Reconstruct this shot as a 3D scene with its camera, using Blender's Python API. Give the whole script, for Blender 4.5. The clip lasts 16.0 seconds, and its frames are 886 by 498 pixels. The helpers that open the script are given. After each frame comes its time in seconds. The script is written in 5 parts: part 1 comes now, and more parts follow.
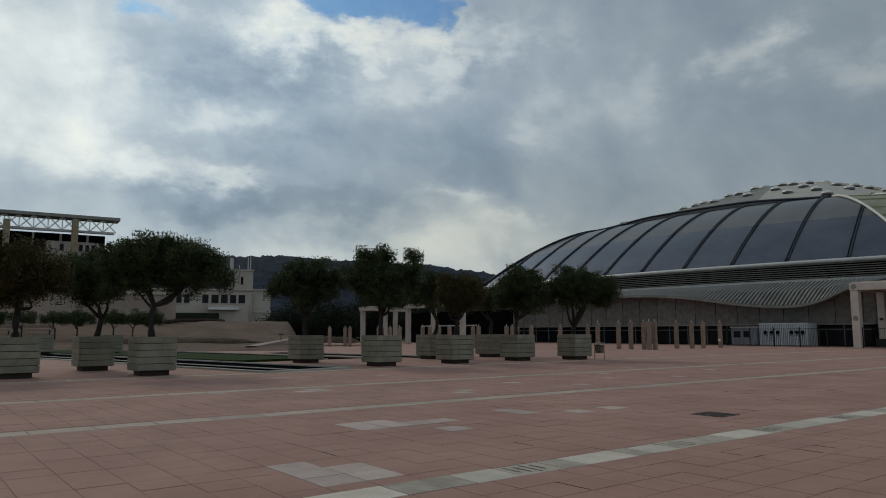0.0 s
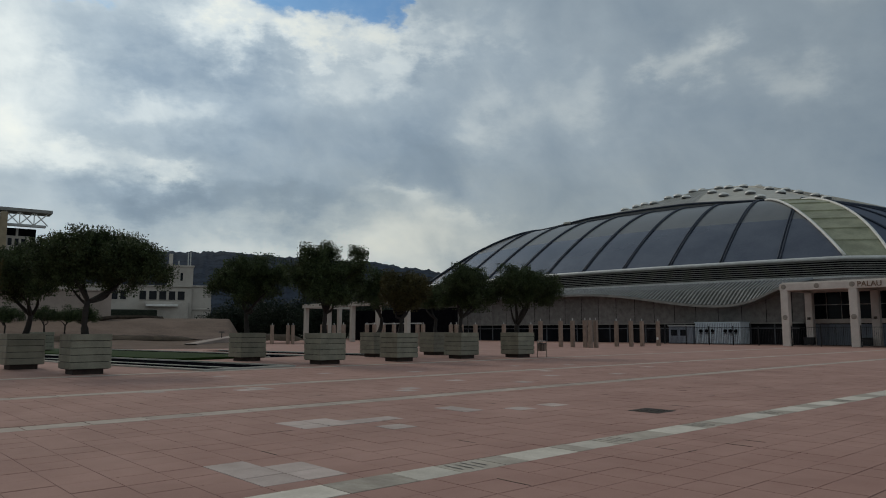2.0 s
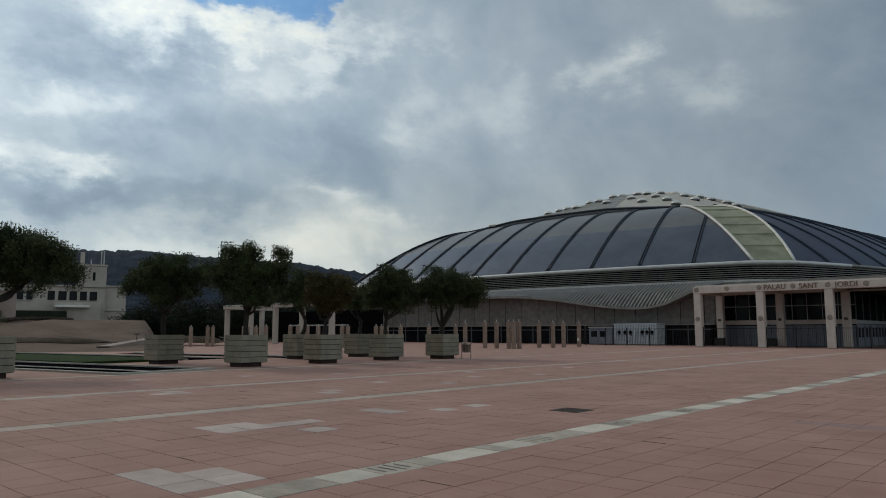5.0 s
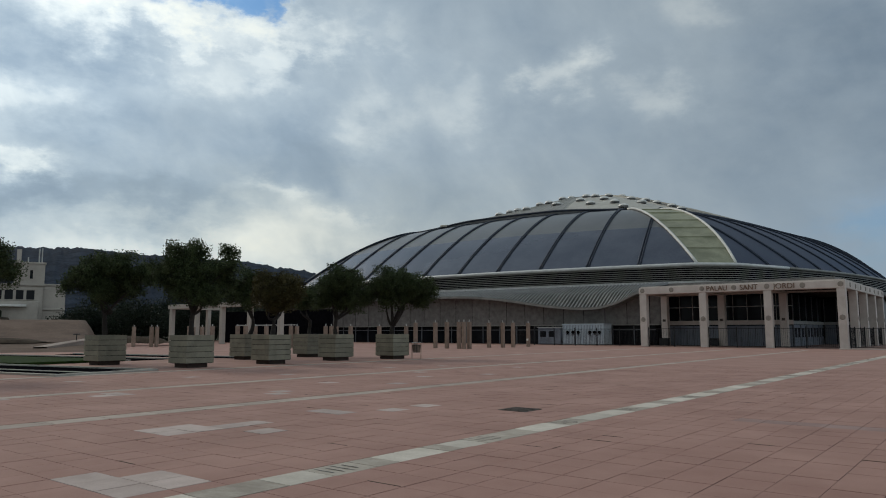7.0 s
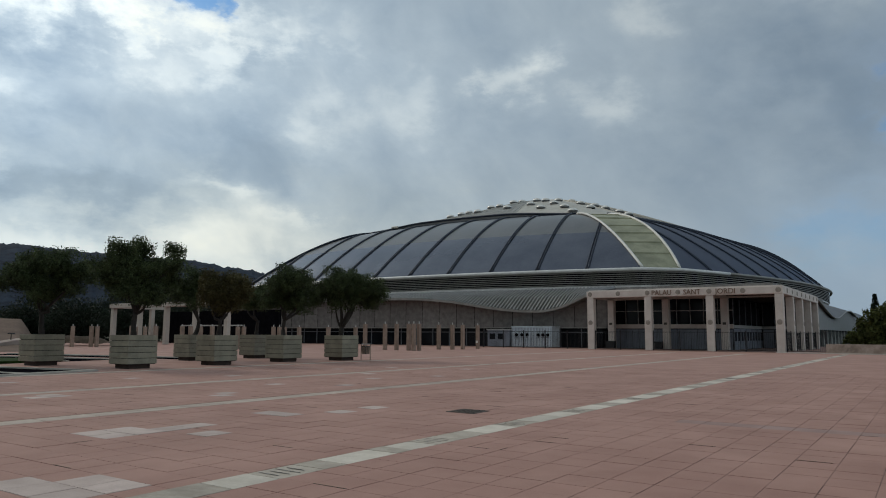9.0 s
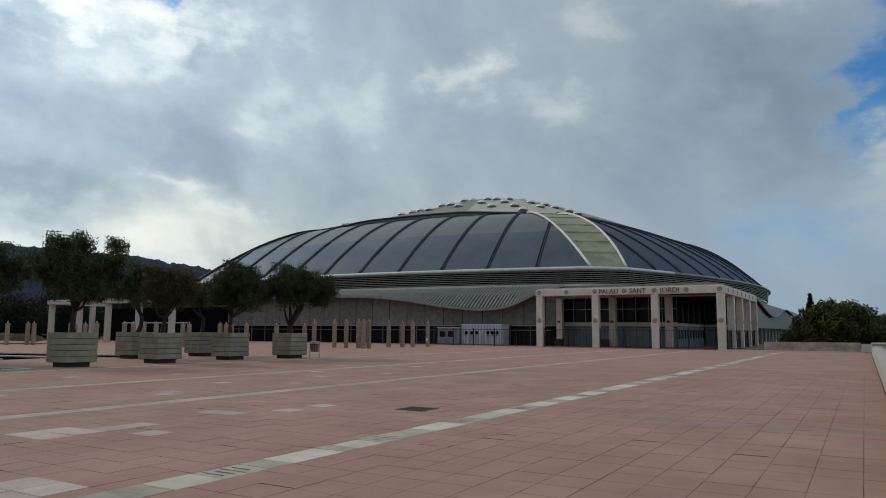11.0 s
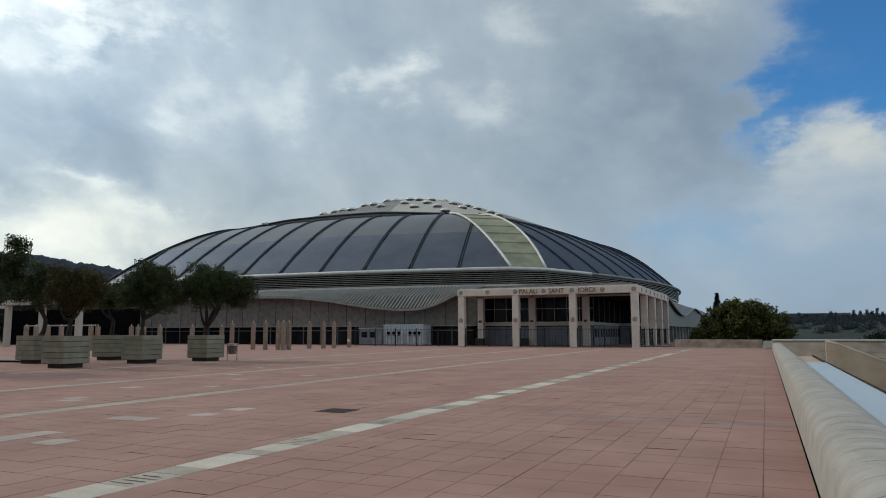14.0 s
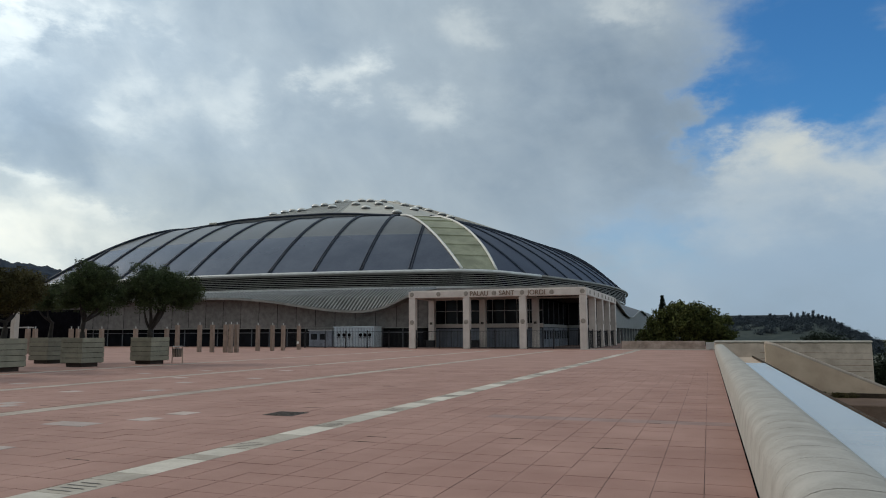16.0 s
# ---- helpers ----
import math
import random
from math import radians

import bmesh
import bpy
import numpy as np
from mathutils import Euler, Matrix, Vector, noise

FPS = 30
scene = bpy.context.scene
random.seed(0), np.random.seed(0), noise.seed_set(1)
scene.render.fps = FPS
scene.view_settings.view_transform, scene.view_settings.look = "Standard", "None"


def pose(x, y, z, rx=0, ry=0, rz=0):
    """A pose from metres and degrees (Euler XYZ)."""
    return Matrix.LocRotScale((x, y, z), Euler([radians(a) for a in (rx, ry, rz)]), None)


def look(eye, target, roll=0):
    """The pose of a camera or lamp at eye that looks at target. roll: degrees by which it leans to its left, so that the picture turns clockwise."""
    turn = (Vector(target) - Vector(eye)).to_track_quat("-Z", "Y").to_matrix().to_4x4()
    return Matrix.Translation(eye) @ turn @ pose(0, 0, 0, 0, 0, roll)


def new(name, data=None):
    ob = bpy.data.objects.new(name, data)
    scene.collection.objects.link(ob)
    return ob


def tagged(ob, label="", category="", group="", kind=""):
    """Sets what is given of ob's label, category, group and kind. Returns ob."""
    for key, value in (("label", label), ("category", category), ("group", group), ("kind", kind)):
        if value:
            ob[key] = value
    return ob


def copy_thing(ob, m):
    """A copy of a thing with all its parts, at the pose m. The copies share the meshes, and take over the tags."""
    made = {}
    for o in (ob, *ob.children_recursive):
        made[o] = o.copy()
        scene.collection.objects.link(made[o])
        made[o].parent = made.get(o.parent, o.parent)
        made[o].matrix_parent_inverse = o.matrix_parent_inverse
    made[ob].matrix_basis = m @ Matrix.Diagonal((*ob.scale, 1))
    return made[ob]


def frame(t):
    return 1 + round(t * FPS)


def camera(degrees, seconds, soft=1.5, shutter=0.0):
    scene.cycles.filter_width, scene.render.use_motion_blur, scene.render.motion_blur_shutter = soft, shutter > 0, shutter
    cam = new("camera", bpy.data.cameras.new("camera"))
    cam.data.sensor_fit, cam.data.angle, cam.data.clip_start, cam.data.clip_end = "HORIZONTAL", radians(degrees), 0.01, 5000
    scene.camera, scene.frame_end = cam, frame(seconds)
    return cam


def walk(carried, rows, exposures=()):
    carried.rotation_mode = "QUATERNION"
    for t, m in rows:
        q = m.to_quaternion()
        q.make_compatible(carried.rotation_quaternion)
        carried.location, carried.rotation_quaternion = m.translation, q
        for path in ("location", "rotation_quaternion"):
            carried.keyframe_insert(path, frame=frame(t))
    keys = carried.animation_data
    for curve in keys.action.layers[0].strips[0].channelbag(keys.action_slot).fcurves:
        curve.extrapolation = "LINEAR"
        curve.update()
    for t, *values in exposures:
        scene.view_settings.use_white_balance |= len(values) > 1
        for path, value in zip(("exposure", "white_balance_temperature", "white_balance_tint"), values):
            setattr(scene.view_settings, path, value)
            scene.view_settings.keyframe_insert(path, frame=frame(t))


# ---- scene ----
# ---- camera: a person turns on the spot, phone held just in front ----
EYE = 1.6
cam = camera(63.38, 16.0, soft=1.0)
ROWS = [  # seconds, x, y, yaw, pitch, roll
    (0, -0.118, 0.091, 52.40, 6.62, 0.14),
    (0.5, -0.116, 0.093, 51.21, 6.72, 0.07),
    (1, -0.114, 0.096, 49.87, 6.72, 0.03),
    (1.5, -0.112, 0.098, 48.83, 6.60, -0.01),
    (2, -0.110, 0.099, 48.01, 6.45, 0.01),
    (2.5, -0.109, 0.101, 47.13, 6.39, 0.10),
    (3, -0.107, 0.103, 46.06, 6.35, 0.09),
    (3.5, -0.105, 0.105, 44.95, 6.33, 0.07),
    (4, -0.103, 0.107, 43.89, 6.40, 0.11),
    (6.5, -0.094, 0.115, 39.34, 6.63, 0.05),
    (7, -0.092, 0.117, 38.17, 6.57, 0.08),
    (7.5, -0.089, 0.119, 36.92, 6.54, -0.06),
    (8, -0.087, 0.121, 35.72, 6.58, -0.29),
    (8.5, -0.085, 0.122, 34.90, 6.71, -0.35),
    (9, -0.084, 0.123, 34.20, 6.72, -0.30),
    (11.5, -0.072, 0.130, 29.07, 6.67, -0.37),
    (12, -0.070, 0.131, 27.93, 6.84, -0.33),
    (12.5, -0.068, 0.132, 27.06, 6.87, -0.18),
    (13, -0.066, 0.133, 26.19, 6.83, 0.00),
    (13.5, -0.063, 0.135, 25.08, 6.70, 0.18),
    (14, -0.061, 0.136, 24.09, 6.60, 0.13),
    (14.5, -0.058, 0.137, 23.15, 6.59, 0.05),
    (15, -0.057, 0.137, 22.43, 6.71, 0.02),
    (15.5, -0.054, 0.138, 21.26, 6.74, 0.11),
    (16, -0.051, 0.139, 20.20, 6.74, 0.20),
]
EXPOSURES = [(0.0, -1.02), (4.0, -0.82), (8.0, -0.57), (12.0, -0.41), (16.0, -0.3)]
walk(cam, [(t, pose(x, y, EYE, 90 + pitch, roll, yaw)) for t, x, y, yaw, pitch, roll in ROWS], EXPOSURES)

# ---- sky and sun ----
SUN_AZ, SUN_EL = -88.0, 38.0  # degrees clockwise from +y, above the horizon


class Nodes:
    """Small helper that chains shader nodes."""

    def __init__(self, tree):
        self.tree = tree
        self.tree.nodes.clear()

    def add(self, kind):
        return self.tree.nodes.new(kind)

    def put(self, socket, value):
        if isinstance(value, bpy.types.NodeSocket):
            self.tree.links.new(value, socket)
        else:
            socket.default_value = value

    def math(self, op, a, b=0.0, c=0.0, clamp=False):
        node = self.add("ShaderNodeMath")
        node.operation, node.use_clamp = op, clamp
        for socket, value in zip(node.inputs, (a, b, c)):
            self.put(socket, value)
        return node.outputs[0]

    def mix(self, fac, a, b, blend="MIX"):
        node = self.add("ShaderNodeMix")
        node.data_type, node.blend_type = "RGBA", blend
        self.put(node.inputs[0], fac)
        self.put(node.inputs[6], a)
        self.put(node.inputs[7], b)
        return node.outputs[2]

    def noise(self, vector, scale, detail=4.0, rough=0.55, distortion=0.0):
        node = self.add("ShaderNodeTexNoise")
        self.put(node.inputs["Vector"], vector)
        node.inputs["Scale"].default_value = scale
        node.inputs["Detail"].default_value = detail
        node.inputs["Roughness"].default_value = rough
        node.inputs["Distortion"].default_value = distortion
        return node.outputs["Fac"]

    def ramp(self, fac, *stops):
        node = self.add("ShaderNodeValToRGB")
        els = node.color_ramp.elements
        while len(els) < len(stops):
            els.new(0.5)
        for el, (pos, col) in zip(els, stops):
            el.position, el.color = pos, (*col, 1.0) if len(col) == 3 else col
        self.put(node.inputs[0], fac)
        return node.outputs[0]

    def span(self, value, a, b, c=0.0, d=1.0):
        node = self.add("ShaderNodeMapRange")
        node.interpolation_type = "SMOOTHSTEP"
        for socket, v in zip(node.inputs, (value, a, b, c, d)):
            self.put(socket, v)
        return node.outputs[0]


world = bpy.data.worlds.new("cloudy_sky")
scene.world = world
world.use_nodes = True
w = Nodes(world.node_tree)
way = w.add("ShaderNodeTexCoord").outputs["Generated"]
xyz = w.add("ShaderNodeSeparateXYZ")
w.put(xyz.inputs[0], way)
dx, dy, dz = xyz.outputs
az = w.math("MULTIPLY", w.math("ARCTAN2", dx, dy), 57.2958)
el = w.math("MULTIPLY", w.math("ARCSINE", dz), 57.2958)
flat = w.add("ShaderNodeCombineXYZ")  # cloud space: clouds are wider than they are tall
w.put(flat.inputs[0], w.math("DIVIDE", az, 15.0))
w.put(flat.inputs[1], w.math("DIVIDE", el, 8.5))
deck_at = flat.outputs[0]
streak = w.add("ShaderNodeCombineXYZ")  # wind-drawn streaks falling towards the north
w.put(streak.inputs[0], w.math("DIVIDE", w.math("ADD", az, el), 13.0))
w.put(streak.inputs[1], w.math("DIVIDE", w.math("SUBTRACT", az, el), 18.0))
drawn = streak.outputs[0]
wa = w.math("ADD", az, w.math("MULTIPLY", w.math("SUBTRACT", w.noise(deck_at, 2.2, 6, 0.6), 0.5), 15.0))
shifted = w.add("ShaderNodeVectorMath")
shifted.operation = "ADD"
w.put(shifted.inputs[0], deck_at)
shifted.inputs[1].default_value = (7.3, 2.1, 0.0)
we = w.math("ADD", el, w.math("MULTIPLY", w.math("SUBTRACT", w.noise(shifted.outputs[0], 2.2, 6, 0.6), 0.5), 8.0))


def lobe(a, e, ra, re, amount):
    """A soft oval of cloud light round azimuth a and elevation e (degrees)."""
    u = w.math("DIVIDE", w.math("SUBTRACT", wa, a), ra)
    v = w.math("DIVIDE", w.math("SUBTRACT", we, e), re)
    q = w.math("ADD", w.math("MULTIPLY", u, u), w.math("MULTIPLY", v, v))
    return w.math("MULTIPLY", w.math("EXPONENT", w.math("MULTIPLY", q, -1.0)), amount)


def lobes(rows):
    total = 0.0
    for row in rows:
        total = w.math("ADD", lobe(*row), total)
    return total


# brightness of the cloud deck: the sun stands behind the clouds to the west
puffs = lobes([
    (-65.5, 23.0, 4.2, 1.6, 0.26), (-58.6, 22.8, 4.5, 1.2, 0.22), (-51.5, 22.5, 4.0, 1.7, 0.2), (-54.4, 19.3, 2.6, 1.2, 0.13),
    (-70.1, 16.0, 4.0, 1.6, 0.2), (-75.0, 12.5, 4.6, 1.1, 0.22), (-68.5, 11.6, 2.4, 0.9, 0.26), (-51.9, 10.9, 3.4, 0.8, 0.17),
    (-47.5, 9.3, 2.6, 0.8, 0.12), (-44.3, 16.3, 2.3, 2.2, 0.13), (-29.2, 20.3, 2.8, 2.0, 0.2), (-22.0, 17.6, 2.8, 2.3, 0.18),
    (5.6, 12.6, 3.8, 2.4, 0.42), (11.5, 11.5, 3.5, 2.5, 0.3), (-6.0, 24.8, 3.2, 1.2, 0.2)])
veils = lobes([
    (-83.7, 18.8, 7.0, 6.0, 0.17), (-79.4, 19.0, 3.0, 2.2, 0.08), (-59.0, 6.2, 14.0, 1.9, 0.18), (-30.0, 5.4, 13.0, 2.2, 0.1), (-37.5, 17.8, 3.0, 2.1, 0.12),
    (-28.3, 19.5, 2.3, 1.6, 0.12), (-81.3, 13.4, 3.9, 1.9, 0.15), (2.6, 8.5, 4.7, 2.5, 0.24), (11.0, 9.8, 1.7, 2.3, 0.20),
    (-17.0, 24.2, 3.3, 1.2, 0.12), (-45.1, 7.9, 7.5, 1.6, 0.06)])
shade = lobes([
    (-72.7, 18.9, 2.9, 1.6, 0.19), (-65.0, 19.7, 4.0, 1.5, 0.2), (-71.1, 9.8, 7.4, 1.3, 0.27), (-59.0, 10.6, 5.0, 1.4, 0.21),
    (-58.6, 14.6, 9.1, 2.8, 0.15), (-50.4, 20.5, 1.4, 0.6, 0.14), (-32.6, 14.7, 5.3, 3.3, 0.06), (-5.7, 19.0, 6.5, 3.7, 0.17), (-2.5, 12.5, 4.5, 4.5, 0.14),
    (-12.6, 13.8, 5.0, 2.2, 0.06), (-49.1, 13.0, 4.6, 2.4, 0.14)])
fine = w.math("MULTIPLY", w.math("SUBTRACT", w.noise(drawn, 2.0, 9, 0.55, 0.3), 0.5), 0.42)
fine = w.math("MULTIPLY", fine, w.span(az, -50.0, -15.0, 1.0, 0.65))
broad = w.math("MULTIPLY", w.math("SUBTRACT", w.noise(drawn, 0.8, 3, 0.5), 0.5), 0.4)
tufts = w.math("MULTIPLY", w.span(w.noise(deck_at, 4.2, 7, 0.6), 0.45, 0.6), lobe(-58, 22.4, 13, 3.4, 0.15))  # crisp cumulus edges
light = w.math("ADD", w.math("ADD", puffs, tufts), veils)
gap = lobes([
    (-60.0, 25.9, 4.6, 2.2, 1.15), (-55.0, 25.7, 3.4, 1.8, 1.00), (-51.6, 24.3, 1.1, 1.6, 0.6), (-63.5, 26.0, 2.0, 1.3, 0.6), (-76.0, 23.6, 3.0, 1.2, 0.70), (8.6, 21.8, 7.2, 4.4, 1.50),
    (10.4, 16.4, 6.2, 3.0, 1.30), (2.6, 17.2, 2.6, 2.2, 0.80), (0.6, 14.2, 1.8, 2.6, 0.75), (-2.8, 6.9, 3.7, 2.2, 0.45), (5.3, 12.4, 3.2, 2.0, -1.00),
    (-7.9, 6.6, 2.6, 1.8, 0.35)])
ragged = w.span(az, -40.0, -8.0, 0.6, 0.34)  # crisp cumulus edges to the west, soft ones to the north
gap = w.math("ADD", gap, w.math("MULTIPLY", w.math("SUBTRACT", w.noise(deck_at, 3.0, 9, 0.62), 0.5), ragged))
rim_light = w.math("MULTIPLY", w.span(gap, -0.2, 0.6), 0.1)
soft = w.span(az, -40.0, -8.0, 0.0, 0.42)
gap = w.math("MULTIPLY", w.span(gap, w.math("SUBTRACT", 0.3, soft), w.math("ADD", 0.95, soft)), w.span(az, -45.0, -10.0, 0.8, 1.0))
light = w.math("ADD", light, rim_light)
value = w.math("ADD", w.math("ADD", w.math("SUBTRACT", light, shade), w.math("ADD", fine, broad)), 0.5, clamp=True)
cloud = w.ramp(value, (0.0, (0.13, 0.19, 0.265)), (0.35, (0.253, 0.333, 0.416)), (0.55, (0.37, 0.453, 0.522)), (0.75, (0.585, 0.657, 0.686)), (1.0, (0.82, 0.84, 0.76)))
haze = w.math("ADD", lobe(1, 5, 13, 6, 0.75), lobe(24, 8, 16, 14, 0.8))
cloud = w.mix(haze, cloud, (0.37, 0.5, 0.64, 1.0))
cloud = w.mix(lobe(-52, 7, 28, 6, 0.75), cloud, (1.07, 0.99, 0.86, 1.0), "MULTIPLY")  # creamier cloud low in the west
west = w.math("ADD", w.math("ADD", 1.0, lobe(-94, 18, 53, 42, 1.55)), w.math("ADD", lobe(-26, 14, 26, 16, 0.1), w.span(dx, 0.1, 0.9, 0.0, 1.0)))  # glow round the sun; unseen east sky made brighter to light east-facing sides
bright = w.add("ShaderNodeCombineXYZ")
for socket in bright.inputs:
    w.put(socket, west)
clear = w.add("ShaderNodeTexSky")
clear.sky_type, clear.sun_disc = "NISHITA", False
clear.sun_elevation, clear.sun_rotation = radians(SUN_EL), radians(SUN_AZ)
blue = w.mix(1.0, clear.outputs[0], (0.042, 0.1, 0.15, 1.0), "MULTIPLY")
away = w.math("MULTIPLY", w.span(dy, 0.45, -0.2), w.span(el, 72.0, 52.0))  # sky away from the north, mostly unseen, tinted warm to warm the light
w.put(bright.inputs[0], w.math("MULTIPLY", west, w.math("MULTIPLY_ADD", away, 0.12, 1.0)))
w.put(bright.inputs[1], w.math("MULTIPLY", west, w.math("MULTIPLY_ADD", away, 0.04, 1.0)))
w.put(bright.inputs[2], w.math("MULTIPLY", west, w.math("MULTIPLY_ADD", away, -0.06, 1.0)))
back = w.add("ShaderNodeBackground")
w.put(back.inputs[0], w.mix(gap, w.mix(1.0, cloud, bright.outputs[0], "MULTIPLY"), blue))
back.inputs[1].default_value = 1.0
w.put(w.add("ShaderNodeOutputWorld").inputs[0], back.outputs[0])

sun = new("sun", bpy.data.lights.new("sun", "SUN"))
sun.data.energy, sun.data.angle, sun.data.color = 1.4, radians(18), (1.0, 0.88, 0.74)
sa, se = radians(SUN_AZ), radians(SUN_EL)
sun.matrix_world = look((60 * math.sin(sa) * math.cos(se), 60 * math.cos(sa) * math.cos(se), 60 * math.sin(se)), (0, 0, 0))

# ---- materials ----


def mat(name, dark, pale, scale=4.0, rough=0.8, bump=0.1, fine=40.0, metal=0.0, own=0.0, spec=0.5, stain=0.0, coat=0.0, sheen=0.0):
    """A weathered surface: two colours mixed by broad and fine noise, own: how far each piece differs."""
    m = bpy.data.materials.new(name)
    m.use_nodes = True
    n = Nodes(m.node_tree)
    at = n.add("ShaderNodeNewGeometry").outputs["Position"]
    a = n.noise(at, scale, 5, 0.6)
    b = n.noise(at, fine, 3, 0.6)
    fac = n.math("ADD", n.math("MULTIPLY", a, 0.7), n.math("MULTIPLY", b, 0.3))
    fac = n.span(fac, 0.32, 0.68)
    col = n.mix(fac, (*dark, 1), (*pale, 1))
    if own:
        rnd = n.add("ShaderNodeNewGeometry").outputs["Random Per Island"]
        per = n.add("ShaderNodeObjectInfo").outputs["Random"]
        both = n.math("FRACT", n.math("ADD", rnd, per))
        k = n.math("MULTIPLY_ADD", both, 2 * own, 1 - own)
        tone = n.add("ShaderNodeCombineXYZ")
        for s in tone.inputs:
            n.put(s, k)
        col = n.mix(1.0, col, tone.outputs[0], "MULTIPLY")
    if stain:
        st = n.span(n.noise(at, scale * 0.23, 6, 0.7, 0.6), 0.52, 0.7)
        col = n.mix(n.math("MULTIPLY", st, stain), col, (dark[0] * 0.45, dark[1] * 0.45, dark[2] * 0.42, 1))
    s = n.add("ShaderNodeBsdfPrincipled")
    n.put(s.inputs["Base Color"], col)
    n.put(s.inputs["Roughness"], n.math("MULTIPLY_ADD", a, 0.2, rough - 0.1, clamp=True))
    s.inputs["Metallic"].default_value = metal
    s.inputs["Specular IOR Level"].default_value = spec
    s.inputs["Coat Weight"].default_value = coat
    # warm sheen, put in to brighten paving seen at grazing angles
    s.inputs["Sheen Weight"].default_value = sheen
    s.inputs["Sheen Roughness"].default_value = 0.35
    s.inputs["Sheen Tint"].default_value = (1.0, 0.74, 0.62, 1.0)
    if bump:
        bp = n.add("ShaderNodeBump")
        bp.inputs["Strength"].default_value = bump
        bp.inputs["Distance"].default_value = 0.02
        n.put(bp.inputs["Height"], fac)
        n.put(s.inputs["Normal"], bp.outputs[0])
    n.put(n.add("ShaderNodeOutputMaterial").inputs[0], s.outputs[0])
    return m


def leaf_mat(name, dark, pale):
    m = mat(name, dark, pale, 2.6, 0.6, 0.0, 14.0, own=0.3, spec=0.14)
    n = m.node_tree
    s = next(q for q in n.nodes if q.type == "BSDF_PRINCIPLED")
    t = n.nodes.new("ShaderNodeBsdfTranslucent")
    n.links.new(s.inputs["Base Color"].links[0].from_socket, t.inputs[0])
    x = n.nodes.new("ShaderNodeMixShader")
    x.inputs[0].default_value = 0.18
    out = next(q for q in n.nodes if q.type == "OUTPUT_MATERIAL")
    n.links.new(s.outputs[0], x.inputs[1])
    n.links.new(t.outputs[0], x.inputs[2])
    n.links.new(x.outputs[0], out.inputs[0])
    return m


TILE = mat("terracotta_tile", (0.288, 0.156, 0.126), (0.396, 0.236, 0.194), 0.55, 0.85, 0.12, 60.0, own=0.02, stain=0.25, spec=0.22, sheen=0.12)
JOINT = mat("paving_joint", (0.13, 0.078, 0.063), (0.32, 0.192, 0.158), 2.2, 0.95)
STRIPE = mat("pale_stone_stripe", (0.35, 0.29, 0.243), (0.46, 0.395, 0.338), 2.0, 0.8, 0.1, own=0.12, stain=0.3, spec=0.15, sheen=0.12)
MARBLE = mat("green_white_marble", (0.47, 0.428, 0.36), (0.62, 0.575, 0.5), 2.4, 0.7, 0.05, 25.0, own=0.15, stain=0.35, spec=0.15, sheen=0.12)
TAN_SLAB = mat("tan_weathered_slab", (0.3, 0.264, 0.218), (0.43, 0.388, 0.328), 3.0, 0.75, 0.08, 30.0, own=0.15, stain=0.4, spec=0.15, sheen=0.12)
SCUFF = mat("scuffed_grey_tile", (0.252, 0.158, 0.136), (0.356, 0.243, 0.214), 1.2, 0.85, 0.1, 30.0, own=0.05)
PATCH = mat("pale_replacement_tile", (0.4, 0.325, 0.292), (0.52, 0.435, 0.4), 2.0, 0.85, 0.1, own=0.16, stain=0.2, spec=0.15, sheen=0.12)
IRON = mat("cast_iron", (0.045, 0.036, 0.03), (0.12, 0.1, 0.085), 14.0, 0.8, 0.4, metal=0.1)
# shade painted near black for gaps and rooms; also pool floors and joints
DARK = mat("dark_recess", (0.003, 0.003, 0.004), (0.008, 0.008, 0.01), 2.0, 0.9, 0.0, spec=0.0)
CONCRETE = mat("parapet_concrete", (0.322, 0.3, 0.264), (0.45, 0.427, 0.386), 2.6, 0.85, 0.04, 45.0, stain=0.2)
OCHRE = mat("ochre_rendered_wall", (0.42, 0.315, 0.232), (0.58, 0.455, 0.345), 0.6, 0.9, 0.2, 20.0, stain=0.6)
KERB = mat("pale_kerb_stone", (0.3, 0.284, 0.25), (0.43, 0.41, 0.365), 1.5, 0.8, 0.1, 20.0, stain=0.3)
PORTICO = mat("pink_grey_portico_stone", (0.51, 0.445, 0.405), (0.64, 0.575, 0.53), 0.8, 0.8, 0.08, 20.0, own=0.05)
PLANK = mat("olive_painted_planks", (0.165, 0.155, 0.115), (0.252, 0.237, 0.178), 2.0, 0.75, 0.2, 30.0, own=0.1, stain=0.2)
RUSTY_BASE = mat("dark_rusty_base", (0.022, 0.014, 0.01), (0.05, 0.03, 0.022), 5.0, 0.8, 0.1)
SOIL = mat("soil", (0.04, 0.03, 0.02), (0.09, 0.065, 0.045), 6.0, 0.95, 0.5)
BARK = mat("grey_bark", (0.013, 0.011, 0.01), (0.036, 0.029, 0.024), 7.0, 0.9, 0.6)
LEAF = leaf_mat("olive_leaves", (0.007, 0.013, 0.005), (0.088, 0.117, 0.05))
LEAF_BROWN = leaf_mat("rusty_leaves", (0.024, 0.022, 0.008), (0.1, 0.088, 0.036))
SHRUB = leaf_mat("broad_shrub_leaves", (0.007, 0.014, 0.005), (0.14, 0.155, 0.048))
PINE = leaf_mat("dark_pine_needles", (0.006, 0.011, 0.008), (0.024, 0.034, 0.02))
# blue of the distance haze is mixed into this forest colour
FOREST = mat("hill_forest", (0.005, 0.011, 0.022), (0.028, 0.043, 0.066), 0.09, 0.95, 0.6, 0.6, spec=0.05)
